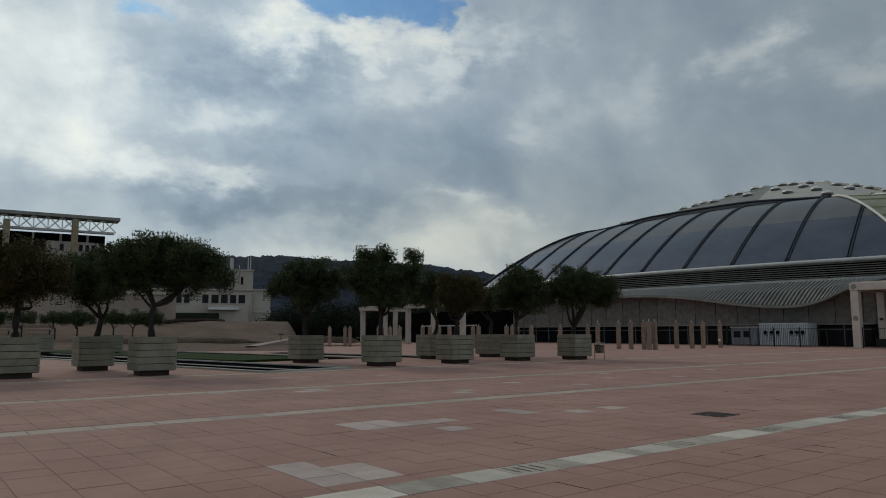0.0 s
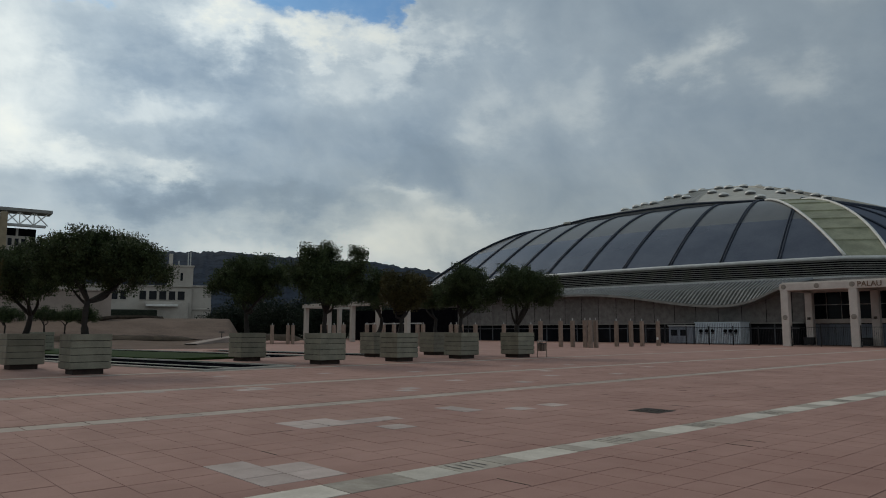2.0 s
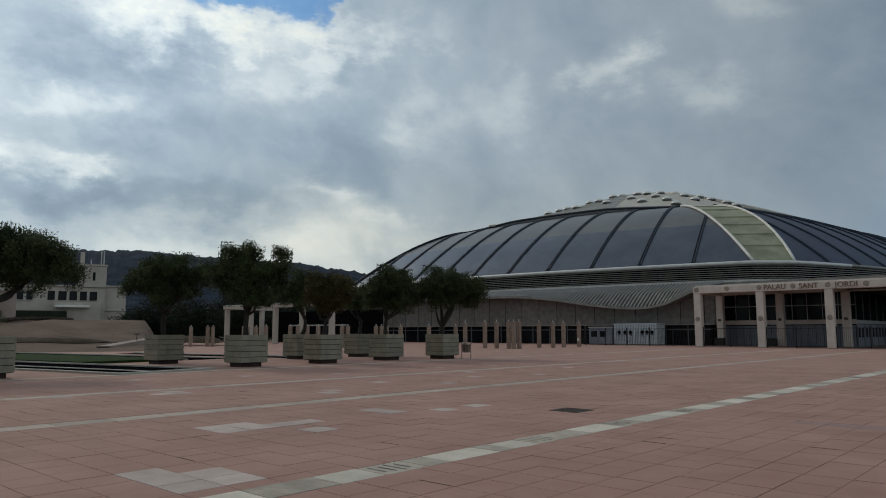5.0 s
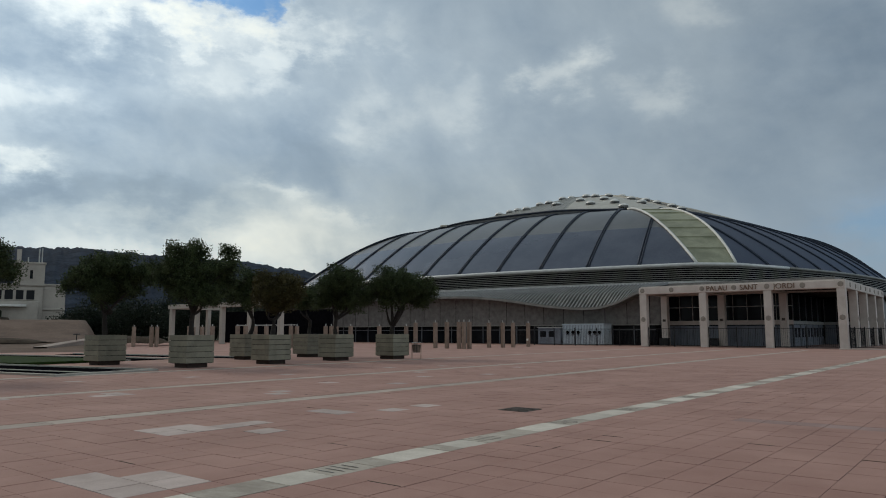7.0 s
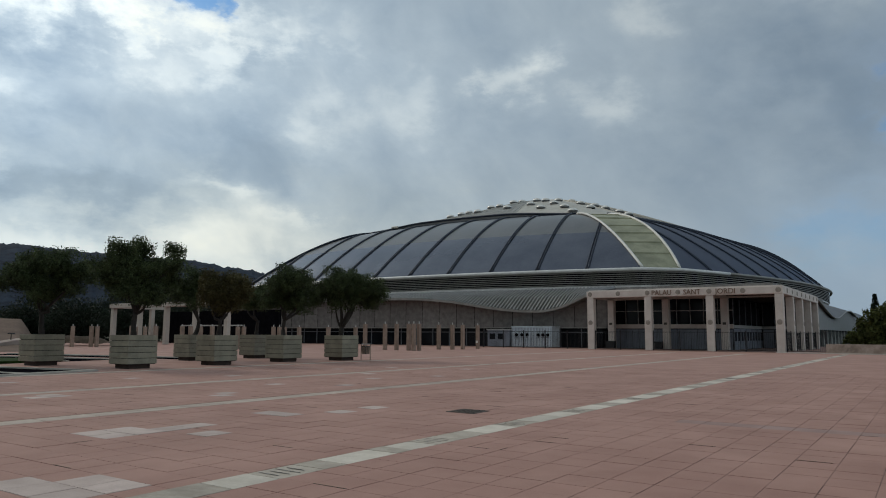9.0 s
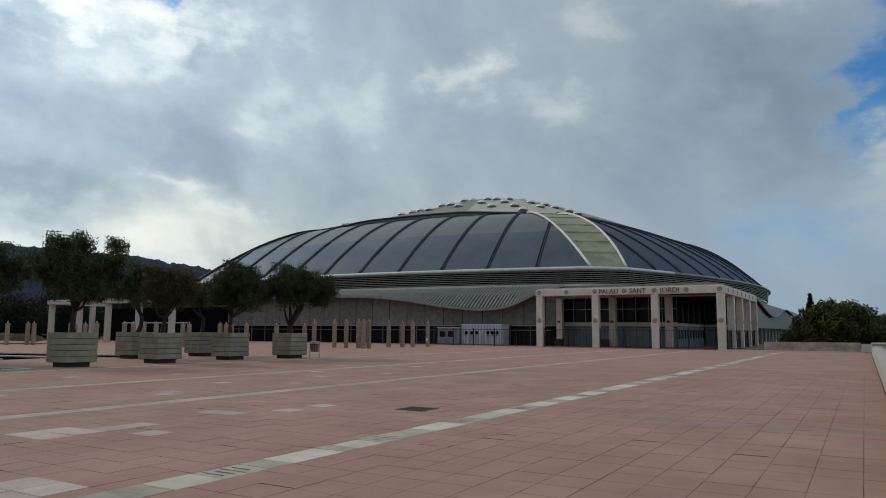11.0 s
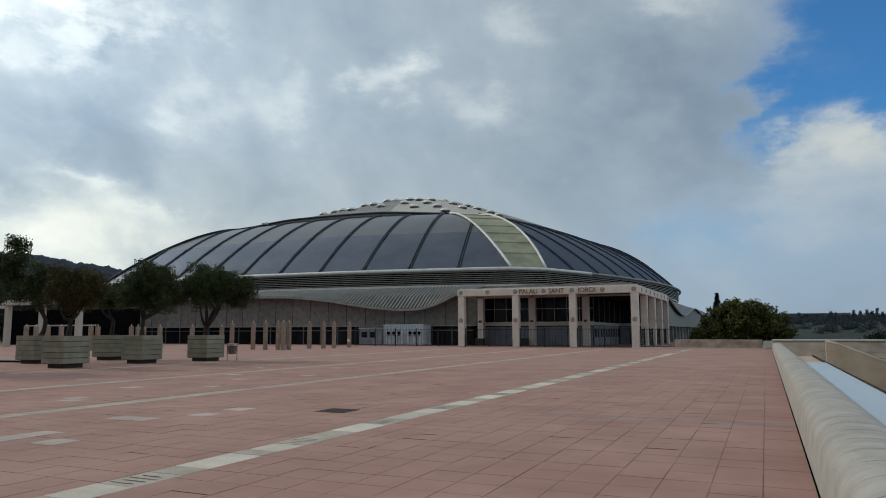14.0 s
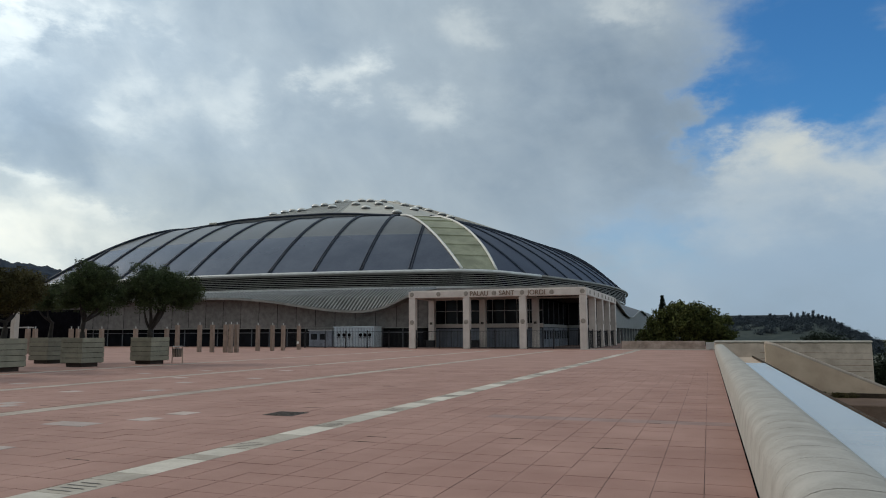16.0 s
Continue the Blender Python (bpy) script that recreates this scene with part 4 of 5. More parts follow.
for k in range(14):
    a = 2 * math.pi * k / 14
    part("slat", rod((0.205 * math.cos(a), 0.205 * math.sin(a), 0.36), (0.235 * math.cos(a), 0.235 * math.sin(a), 0.8), 0.018, 0.018, 6), POST, bin_)
part("rim", rod((0, 0, 0.79), (0, 0, 0.83), 0.255, 0.255, 16), BLACK, bin_)
part("hood", box(-0.27, 0.27, -0.2, 0.2, 0.93, 0.97, 0.01), FRAME, bin_, "flat pale hood")
for s in (-0.27, 0.27):
    part("leg", box(s - 0.025, s + 0.025, -0.025, 0.025, 0, 0.95, 0.005), POST, bin_)

# ---- timber posts with pale caps ----
post = thing("timber_post", pose(-40.5, 66.2, 0), "tall square pinkish timber post with a pale cap", "post", "timber posts")
part("shaft", box(-0.16, 0.16, -0.16, 0.16, 0, 2.5, 0.015), POST, post)
part("cap", box(-0.04, 0.04, -0.04, 0.04, 2.5, 2.72, 0.01), FRAME, post, "pale lamp cap")
part("notice", box(-0.12, 0.12, -0.172, -0.162, 0.62, 0.86), WHITE, post, "small white notice")
SPOTS = [(-40.1, 62.6), (-40.3, 61.0), (-41.5, 60.3), (-41.0, 54.6), (-40.05, 54.1), (-39.95, 54.8), (-42.6, 54.8), (-44.5, 55.4), (-46.7, 55.0), (-48.3, 55.4),
         (-74.7, 40.9), (-73.4, 42.2), (-73.0, 42.6), (-70.3, 45.3), (-69.7, 46.0), (-61.6, 41.8), (-59.9, 43.5), (-59.3, 44.0), (-58.7, 44.7), (-58.0, 45.5), (-56.3, 47.2),
         (-55.9, 47.6), (-53.9, 49.6), (-53.5, 50.0), (-53.2, 50.4), (-52.2, 51.4), (-49.4, 52.6), (-63.5, 40.5)]
plain = thing("timber_post", pose(-40.1, 62.6, 0), "tall square pinkish timber post with a pale cap", "post", "timber posts")
part("shaft", box(-0.16, 0.16, -0.16, 0.16, 0, 2.5, 0.015), POST, plain)
part("cap", box(-0.04, 0.04, -0.04, 0.04, 2.5, 2.72, 0.01), FRAME, plain, "pale lamp cap")
for k, (x, y) in enumerate(SPOTS[1:]):
    copy_thing(plain, pose(x, y, 0, 0, 0, (k * 37) % 11 - 5) @ Matrix.Diagonal((1, 1, 0.87 if x < -48 else 1, 1)))

# ---- ticket kiosk, cabin and fences ----
kiosk = thing("kiosk", pose(0, 0, 0), "pale blue prefabricated ticket kiosk behind a fence", "kiosk")
part("body", box(-42.3, -37.0, 77.0, 79.2, 0.05, 2.4, 0.03), KIOSK, kiosk)
part("roof_edge", box(-42.36, -36.94, 76.94, 79.26, 2.4, 2.5, 0.02), KIOSK, kiosk)
for k in range(26):
    part("rib", box(-42.2 + 0.2 * k, -42.15 + 0.2 * k, 76.97, 77.0, 0.1, 2.35), BLUE_GREY, kiosk)
hatch = bmesh.new()
bmesh.ops.create_cone(hatch, cap_ends=True, segments=14, radius1=0.2, radius2=0.2, depth=0.05, matrix=Matrix.Rotation(math.pi / 2, 4, "X"))
hatch = mesh_of(hatch, "ticket_hole", DARK)
for x in (-41.6, -40.9, -40.2, -38.7, -38.1, -37.5):
    part("ticket_hole", hatch, DARK, kiosk, "round dark ticket hole", at=pose(x, 76.94, 1.5))
    part("counter", box(x - 0.14, x + 0.14, 76.82, 76.97, 1.2, 1.25), BLACK, kiosk)
cabin = thing("cabin", pose(0, 0, 0), "dark blue-grey cabin with shaded windows", "cabin")
part("body", box(-45.8, -42.7, 77.2, 79.0, 0.05, 2.05, 0.03), BLUE_GREY, cabin)
for x in (-45.5, -44.3):
    part("window", box(x, x + 0.8, 77.16, 77.2, 0.95, 1.65), GLASS, cabin)
part("roof", box(-45.9, -42.6, 77.1, 79.1, 2.05, 2.16), FRAME, cabin)


def fence(x0, y0, x1, y1, height, label="black steel bar fence"):
    """A run of upright bars between two rails."""
    length = math.hypot(x1 - x0, y1 - y0)
    f = thing("fence", pose(x0, y0, 0, 0, 0, math.degrees(math.atan2(y1 - y0, x1 - x0))), label, "fence", "fences of the entrance")
    for z in (0.12, height - 0.1):
        part("rail", box(0, length, -0.02, 0.02, z, z + 0.045), BLACK, f)
    n = max(2, round(length / 2.9) + 1)
    for k in range(n):
        q = length * k / (n - 1)
        part("post", box(q - 0.045, q + 0.045, -0.045, 0.045, 0, height + 0.08), BLACK, f)
    bars, k = bmesh.new(), 0
    while 0.16 * (k + 1) < length:
        q = 0.16 * (k + 1)
        box(q - 0.008, q + 0.008, -0.008, 0.008, 0.16, height - 0.1, bm=bars)
        k += 1
    tagged(part("infill", bars, BLACK, f), kind="stuff")


fence(-48.0, 75.4, -31.2, 74.6, 1.95)
for a, b in zip(COLS_X, COLS_X[1:]):
    fence(a + 0.4, 74.0, b - 0.4, 74.0, 1.95)
for a, b in zip(COLS_Y, COLS_Y[1:]):
    fence(-11.95, a + 0.4, -11.95, b - 0.4, 1.95)
fence(-11.5, 74.2, -8.1, 73.0, 1.9)

# ---- second portico far behind the trees ----
arcade = thing("portico", pose(0, 0, 0), "pale far portico with square columns behind the trees", "portico")
for x in (-95.5, -89.3, -83.3, -77.3, -71.2):
    part("column", box(x - 0.3, x + 0.3, 57.7, 58.3, 0, 4.9, 0.03), VILLA, arcade)
part("beam", box(-95.9, -70.8, 57.5, 58.5, 4.9, 5.5, 0.03), VILLA, arcade)
part("beam", box(-95.9, -95.1, 58.51, 66, 4.9, 5.5), VILLA, arcade)
for x in (-95.5,):
    part("column", box(x - 0.28, x + 0.28, 63.7, 64.3, 0, 4.9, 0.03), VILLA, arcade)
part("cross_rail", box(-83, -71, 60.0, 60.2, 2.4, 2.55), FRAME, arcade)
# near-black sheet put in for the darkness behind the columns
part("dark_backing", box(-95, -71, 66.2, 66.6, 0, 4.6), DARK, arcade)

# ---- parapet, canal and lower basin on the east edge ----
parapet = thing("parapet", pose(0, 0, 0), "long low pale concrete parapet with a rounded top", "parapet")


def parapet_ring(y):
    """Cross-section: a leaning inner face and a broad rounded top."""
    pts = [(0.345, 0.0), (0.36, 0.2), (0.378, 0.34)]
    for k in range(15):  # the rounded top, an oval arc
        a = math.pi * (1 - k / 14)
        pts.append((0.796 + 0.414 * math.copysign(abs(math.cos(a)) ** 0.8, math.cos(a)), 0.34 + 0.31 * math.sin(a) ** 0.8 - 0.04 * k / 14))
    return [(x, y, z) for x, z in pts[:3] + pts[4:] + [(1.21, -3.8), (0.345, -3.8)]]


y0 = -12.0
k = 0
while y0 < 67.9:
    y1 = min(y0 + 0.62, 68.0)
    v, f = sweep(parapet_ring, [y0 + 0.0008, y0 + 0.02, y0 + 0.05, y1 - 0.05, y1 - 0.02, y1 - 0.0008])
    n = len(parapet_ring(0))
    for ring_i, s in ((0, 0.9995), (5, 0.9995)):
        for j in range(n - 3):
            x, yy, z = v[ring_i * n + j]
            v[ring_i * n + j] = (0.75 + (x - 0.75) * s, yy, z * s)
    f += [tuple(range(n)), tuple(range(5 * n, 6 * n))[::-1]]
    part("coping_segment", data_of("coping_segment", v, f, CONCRETE, True), CONCRETE, parapet)
    band = [(0.75 + (x - 0.75) * 1.0012, z * 1.0012) for x, _, z in parapet_ring(0)[5 + k % 3:-2 - k % 2]]
    wob = 0.012 * math.sin(7.3 * k)
    part("joint", data_of("joint", *sweep(lambda y: [(x, y, z) for x, z in band], [y1 - 0.0045 + wob, y1 + 0.0045 + wob], False), GRIME, True), GRIME, parapet)
    y0, k = y1, k + 1
inner = [(0.75 + (x - 0.75) * 0.965, z * 0.975) for x, _, z in parapet_ring(0)]
part("core", data_of("core", *sweep(lambda y: [(x, y, z) for x, z in inner], [-12, 68]), SOIL), SOIL, parapet, "dark joint filling")
part("foot_joint", box(0.326, 0.347, -12, 67.5, -0.02, 0.0045), DARK, parapet, "dark open joint along the foot")
part("return_wall", box(0.36, 12.4, 67.6, 68.4, -3.9, 0.72, 0.06), STAINED, parapet, "ochre return wall with stained face")
part("return_coping", box(0.34, 12.47, 67.5, 68.5, 0.72, 0.93, 0.09), CONCRETE, parapet)
for k in range(7):
    part("course_joint", box(4.0, 12.3, 67.592, 67.6, -0.1 - 0.5 * k, -0.07 - 0.5 * k), JOINT, parapet)
slope = bmesh.new()
for y in (55.6, 56.1):
    for x, z in ((3.6, -3.9), (3.6, 0.84), (4.2, 0.68), (14.0, -3.55), (14.0, -3.9)):
        slope.verts.new((x, y, z))
slope.verts.ensure_lookup_table()
vs = slope.verts
for a in range(5):
    b = (a + 1) % 5
    slope.faces.new((vs[a], vs[b], vs[b + 5], vs[a + 5]))
slope.faces.new([vs[a] for a in range(5)][::-1])
slope.faces.new([vs[a + 5] for a in range(5)])
stair = thing("stair_wall", pose(0, 0, 0), "ochre wall sloping down beside an outdoor stair", "wall")
part("wall", slope, OCHRE, stair)
part("coping", data_of("coping", *tube([(3.6, 55.85, 0.88), (4.2, 55.85, 0.72), (14.0, 55.85, -3.5)], 0.15, 8), STRIPE, True), STRIPE, stair, "worn stone coping")
part("ledge", box(1.215, 3.58, 48.01, 67.5, -3.9, -0.7), OCHRE, stair, "ochre ledge at the canal's end")
part("ledge", box(3.6, 14, 50, 55.59, -3.9, -2.75, 0.05), EARTH, stair, "lower ledge")
rng = np.random.default_rng(12)
moss = thing("dry_plants", pose(0, 0, 0), "dry brown plants growing along the stair wall", "plants", kind="stuff")
part("leaves", leaves(rng, [(5.0 + 0.3 * k, 55.3, -2.25 - 0.08 * k + 0.1 * math.sin(2.1 * k), 0.17) for k in range(13)] + [(5 + 0.4 * k, 55.3, -2.75, 0.3) for k in range(11)], "leaves", LEAF_BROWN, 0.1, 50, 90), LEAF_BROWN, moss)
# shadow line above the ledge, drawn as a thin dark box
part("foot_shadow", box(7.6, 14, 55.5, 55.597, -2.74, -2.45, 0.01), SCRUB, stair, "dark band standing in for the shadow at the foot")
canal = thing("canal", pose(0, 0, 0), "narrow raised water channel reflecting the sky", "canal")
part("bed", box(1.215, 2.45, -12, 48, -3.9, 0.12), OCHRE, canal, "brown stained channel bed")
part("water", box(1.215, 2.32, -12, 37.0, 0.125, 0.2), WATER, canal)
part("lip", box(2.33, 2.42, -12, 47.9, 0.121, 0.22, 0.02), SCRUB, canal, "dark stained stone lip")
basin = thing("lower_basin", pose(0, 0, 0), "shallow lower basin with ochre floor and water", "basin")
part("floor", box(2.52, 40, 20, 55, -4.0, -3.72), OCHRE, basin)
part("water", box(9.0, 36, 24, 50, -3.719, -3.69), WATER, basin)

# ---- low wall, barrier, shrub and cypress at the plaza's end ----
low = thing("low_wall", pose(0, 0, 0), "low weathered stone wall closing the plaza", "wall")
for k in range(5):
    part("block", box(-8.0 + 1.52 * k, -6.484 + 1.52 * k, 71.6, 72.2, 0, 0.85, 0.012), LOW_STONE, low)
barrier = thing("crowd_barrier", pose(0, 0, 0), "low grey steel crowd barrier", "barrier")
part("frame", box(-0.35, 1.2, 71.2, 71.26, 0.1, 0.75, 0.02), STEEL, barrier)
for s in (-0.2, 0.9):
    part("foot", box(s, s + 0.08, 70.95, 71.5, 0, 0.1), STEEL, barrier)
kerb = solid("end_kerb", box(-12, 0.3, 71.4, 71.55, 0.001, 0.09, 0.01), PORTICO, "low kerb at the plaza's end", "kerb")
tree(pose(-2.5, 89, -0.4, 0, 0, 1.5), [(-3.4, 2.5, 1.3), (-2.2, 3.7, 1.4), (-0.8, 4.5, 1.35), (0.8, 4.5, 1.35), (2.2, 3.9, 1.35), (3.5, 2.9, 1.4), (0, 3.0, 1.9), (-2.6, 1.9, 1.5), (2.6, 2.0, 1.7), (4.5, 1.6, 1.1), (-4.4, 1.5, 1.1), (1.0, 1.6, 1.6)],
     70, SHRUB, "broad rounded evergreen tree with yellow-green leaves", 0, 1.0, 0.3, "shade_tree", "tree", size=0.3, per=18, twigs=42, grow=1.0, spread=0.75)
rng = np.random.default_rng(5)
cyp = thing("cypress", pose(-8.6, 152, -2), "slender dark cypress tree", "cypress")
part("trunk", rod((0, 0, 0), (0, 0, 5), 0.2, 0.08), BARK, cyp)
part("crown", leaves(rng, [(0, 0, 1.2 + 0.36 * k, 0.82 * math.sin(math.pi * (0.28 + 0.7 * k / 27)) ** 0.7) for k in range(28)], "crown", PINE, 0.22, 40, 46, 1.0, 0.8), PINE, cyp)
for i, (x, y, z, s) in enumerate(((14.5, 72, -3.8, 0.8), (17.0, 78, -3.9, 1.0), (7.5, 82, -3.9, 0.75), (4.0, 92, -3.8, 0.9), (0.5, 96, -3.6, 0.9))):
    tree(pose(x, y, z), [(-1.4 * s, 2.2 * s, 1.3 * s), (0, 3.1 * s, 1.5 * s), (1.4 * s, 2.3 * s, 1.3 * s), (0.2, 1.6 * s, 1.3 * s)], 90 + i, PINE, "dark rounded shrub below the plaza", 0, 0.8, 0.12, "shrub", "shrub", "shrubs below the plaza", size=0.3, per=14, twigs=18)

# ---- hills ----


def facing_east(azimuth, d, z):
    a = radians(azimuth)
    return pose(d * math.sin(a), d * math.cos(a), z, 0, 0, -azimuth)



def ridge(name, dist, depth, az0, az1, table, material, label, foot, rough, cell, seed, step):
    """A wooded ridge: an arc of ground with crown-like bumps, its skyline from a table of (azimuth, elevation)."""
    verts, faces = [], []
    n = int((az1 - az0) / step)
    rows = 15
    for i in range(n + 1):
        a = az0 + (az1 - az0) * i / n
        top = EYE + dist * math.tan(radians(smooth_table(table, a)))
        for j in range(rows + 1):
            t = j / rows
            r = dist - depth * (1 - t)
            x, y = r * math.sin(radians(a)), r * math.cos(radians(a))
            z = foot + (top - foot) * (math.sin(t * math.pi / 2) ** 1.1)
            b = noise.noise(Vector((x / cell, y / cell, seed))) + 0.6 * noise.noise(Vector((x / cell * 2.3, y / cell * 2.3, seed + 5)))
            verts.append((x, y, z + rough * b * (0.4 + 0.6 * t)))
    for i in range(n):
        for j in range(rows):
            k = i * (rows + 1) + j
            faces.append((k, k + rows + 1, k + rows + 2, k + 1))
    return solid(name, data_of(name, verts, faces, material, True), material, label, "hill")


HILL = [(-110, 5.6), (-80, 5.6), (-72, 5.6), (-68.5, 5.55), (-65, 5.7), (-61, 5.45), (-57, 5.25), (-53.5, 5.1), (-50.3, 4.65), (-48, 4.35), (-44, 4.0), (-38, 3.2), (-20, 2.0)]
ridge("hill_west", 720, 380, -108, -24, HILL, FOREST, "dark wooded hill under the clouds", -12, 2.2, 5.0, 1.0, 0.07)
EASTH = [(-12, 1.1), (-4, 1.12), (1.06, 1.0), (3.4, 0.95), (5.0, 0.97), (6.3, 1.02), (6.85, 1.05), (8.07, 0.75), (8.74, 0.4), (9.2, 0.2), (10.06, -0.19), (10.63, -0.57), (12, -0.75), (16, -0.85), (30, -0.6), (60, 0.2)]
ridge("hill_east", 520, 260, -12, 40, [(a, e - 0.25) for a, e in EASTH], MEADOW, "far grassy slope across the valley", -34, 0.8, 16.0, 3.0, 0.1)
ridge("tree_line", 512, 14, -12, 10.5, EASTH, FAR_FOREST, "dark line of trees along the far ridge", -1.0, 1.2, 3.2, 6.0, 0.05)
rng = np.random.default_rng(9)
for i in range(16):
    a = radians((2.2, 2.6, 4.2, 4.5, 5.6, 6.0, 6.4, 6.7, 7.0, 7.3, 7.55, 7.8, 8.05, 8.3, 8.7, 3.3)[i])
    h = (5, 4, 6, 5, 6, 5, 6, 5, 7, 5, 5, 5, 5, 5, 4, 4)[i] * 0.8
    z = EYE + 500 * math.tan(radians(smooth_table(EASTH, math.degrees(a)))) - 2.0
    t = thing("far_tree", pose(500 * math.sin(a), 500 * math.cos(a), z - 3), "small dark tree on the far ridge", "tree", "trees on the far ridge")
    part("trunk", rod((0, 0, 0), (0, 0, 3.5), 0.3), BARK, t)
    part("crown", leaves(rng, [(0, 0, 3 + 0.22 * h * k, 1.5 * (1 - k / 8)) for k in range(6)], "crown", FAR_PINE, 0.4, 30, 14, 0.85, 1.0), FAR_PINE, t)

long_house = thing("long_building", facing_east(3.1, 506, 7.3), "long low flat-roofed building on the far ridge", "building")
part("wall", box(-22, 20, 0, 9, 0, 4.9, 0.1), FAR_WALL, long_house)
part("roof", box(-22.6, 20.6, -0.6, 9.6, 4.9, 5.5, 0.1), FAR_WALL, long_house)
for k in range(12):
    part("window", box(-20.5 + 3.3 * k, -18.7 + 3.3 * k, -0.12, 0.02, 1.6, 3.6), GLASS, long_house)
woods = thing("far_woods", pose(0, 0, 0), "dark woods covering the far slope", "woods", kind="stuff")
crowns = []
for i in range(300):
    a = -4 + 15 * float(rng.random())
    k = float(rng.random()) ** 2.4
    d = 508 - 85 * k
    top = EYE + 520 * math.tan(radians(smooth_table(EASTH, a) - 0.25))
    z = -34 + (top + 34) * math.sin((d - 260) / 260 * math.pi / 2) ** 1.1 + 0.8
    s = 1.5 + 1.6 * float(rng.random())
    crowns.append((d * math.sin(radians(a)), d * math.cos(radians(a)), z, s))
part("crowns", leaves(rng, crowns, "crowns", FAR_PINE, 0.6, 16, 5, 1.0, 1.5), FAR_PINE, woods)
for i, (a, d, z, s) in enumerate(((7.2, 190, -4.5, 1.15), (8.1, 185, -4.8, 1.1), (9.2, 200, -6.5, 1.0))):
    tree(facing_east(a, d, z), [(-1.8 * s, 3.0 * s, 1.5 * s), (0, 3.8 * s, 1.7 * s), (1.8 * s, 3.0 * s, 1.5 * s), (0.3, 2.0 * s, 1.5 * s)], 300 + i, PINE, "dark rounded tree across the valley", 0, 1.0, 0.18, "round_tree", "tree", "trees across the valley", size=0.4, per=12, twigs=14)

# ---- western slope, terrace wall, villa and stadium ----


def slope_height(a, d):
    k = smooth_table([(62, -0.1), (70, 0.1), (82, 0.55), (88, 0.95), (94, 1.5), (103, 3.2), (130, 3.5), (165, 4.0), (260, 5.0)], d)
    return k + 0.25 * noise.noise(Vector((a * 0.3, d * 0.05, 2.0))) * min(1, max(0, (d - 66) / 20))


verts, faces, nd = [], [], 24
for i in range(121):
    a = -112 + 50 * i / 120
    for j in range(nd + 1):
        d = 62 + 200 * (j / nd) ** 1.5
        fade = ease((-63.4 - a) / 1.2)
        verts.append((d * math.sin(radians(a)), d * math.cos(radians(a)), slope_height(a, d) * fade - 0.1 * (1 - fade)))
for i in range(120):
    for j in range(nd):
        k = i * (nd + 1) + j
        faces.append((k, k + nd + 1, k + nd + 2, k + 1))
solid("west_slope", data_of("west_slope", verts, faces, EARTH, True), EARTH, "bare earth bank rising to the villa", "slope")


def facing(azimuth, d, z=0.0):
    """A pose whose x runs to the right and y away, seen from the plaza."""
    a = radians(azimuth)
    return pose(d * math.sin(a), d * math.cos(a), z, 0, 0, -azimuth)


terrace = thing("terrace_wall", facing(-82, 104), "long beige rendered terrace wall with a ledge", "wall")
part("upper_wall", box(-40, 17.3, 2.0, 3.0, 0.4, 6.75, 0.04), TERRACE, terrace)
part("lower_wall", box(-40, 8.5, 0.0, 1.9, 0.3, 4.35, 0.04), TERRACE, terrace)
part("coping", box(-40, 17.4, 1.85, 3.1, 6.75, 6.95, 0.04), TERRACE, terrace)
bench = thing("bench", facing(-82.5, 93.4, 1.4), "dark timber bench against the bank", "bench")
part("seat", box(-6, 3, 0, 0.5, 0.5, 0.62), POST, bench)
part("backrest", box(-6, 3, 0.45, 0.55, 0.8, 1.15), POST, bench)
for s in (-5.5, -1.5, 2.5):
    part("leg", box(s, s + 0.15, 0.05, 0.45, 0, 0.5), BLACK, bench)
for i, (a, s) in enumerate(((-84.3, 1.0), (-80.6, 0.95), (-79.2, 1.1), (-76.9, 0.9), (-75.6, 1.05), (-74.4, 1.1), (-82.6, 0.9))):
    tree(facing(a, 88, 0.85), [(-0.95 * s, 2.35, 0.62 * s), (0.1, 2.6, 0.68 * s), (0.95 * s, 2.4, 0.6 * s), (0.2, 2.15, 0.55 * s)], 120 + i, LEAF, "small grey-green olive tree on the bank", 0, 1.3, 0.09, group="small olives on the bank", size=0.11, per=90, twigs=30, spread=1.9)

villa = thing("villa", facing(-70, 165, 3.6), "pale rendered villa with a row of dark windows", "house")
part("wall", box(-22, 7.9, 0, 14, 0, 7.2, 0.05), VILLA, villa)
part("wall", box(2.9, 8.0, -0.15, 10, 7.25, 11.6, 0.05), VILLA, villa, "upper tower room")
part("wall", box(7.95, 12.0, 1.5, 14, 0, 7.4, 0.05), VILLA, villa, "lower annexe")
part("wall", box(-1.5, 7.0, -3.0, -0.05, 0, 4.0, 0.05), VILLA, villa, "projecting porch wall")
for x0, x1, z in ((-22.1, 8.1, 7.2), (2.7, 8.2, 11.6), (7.9, 12.15, 7.4), (7.9, 12.1, 2.4)):
    part("cornice", box(x0, x1, -0.35 if x1 < 9 else 1.25, 12, z, z + 0.35, 0.03), VILLA, villa)
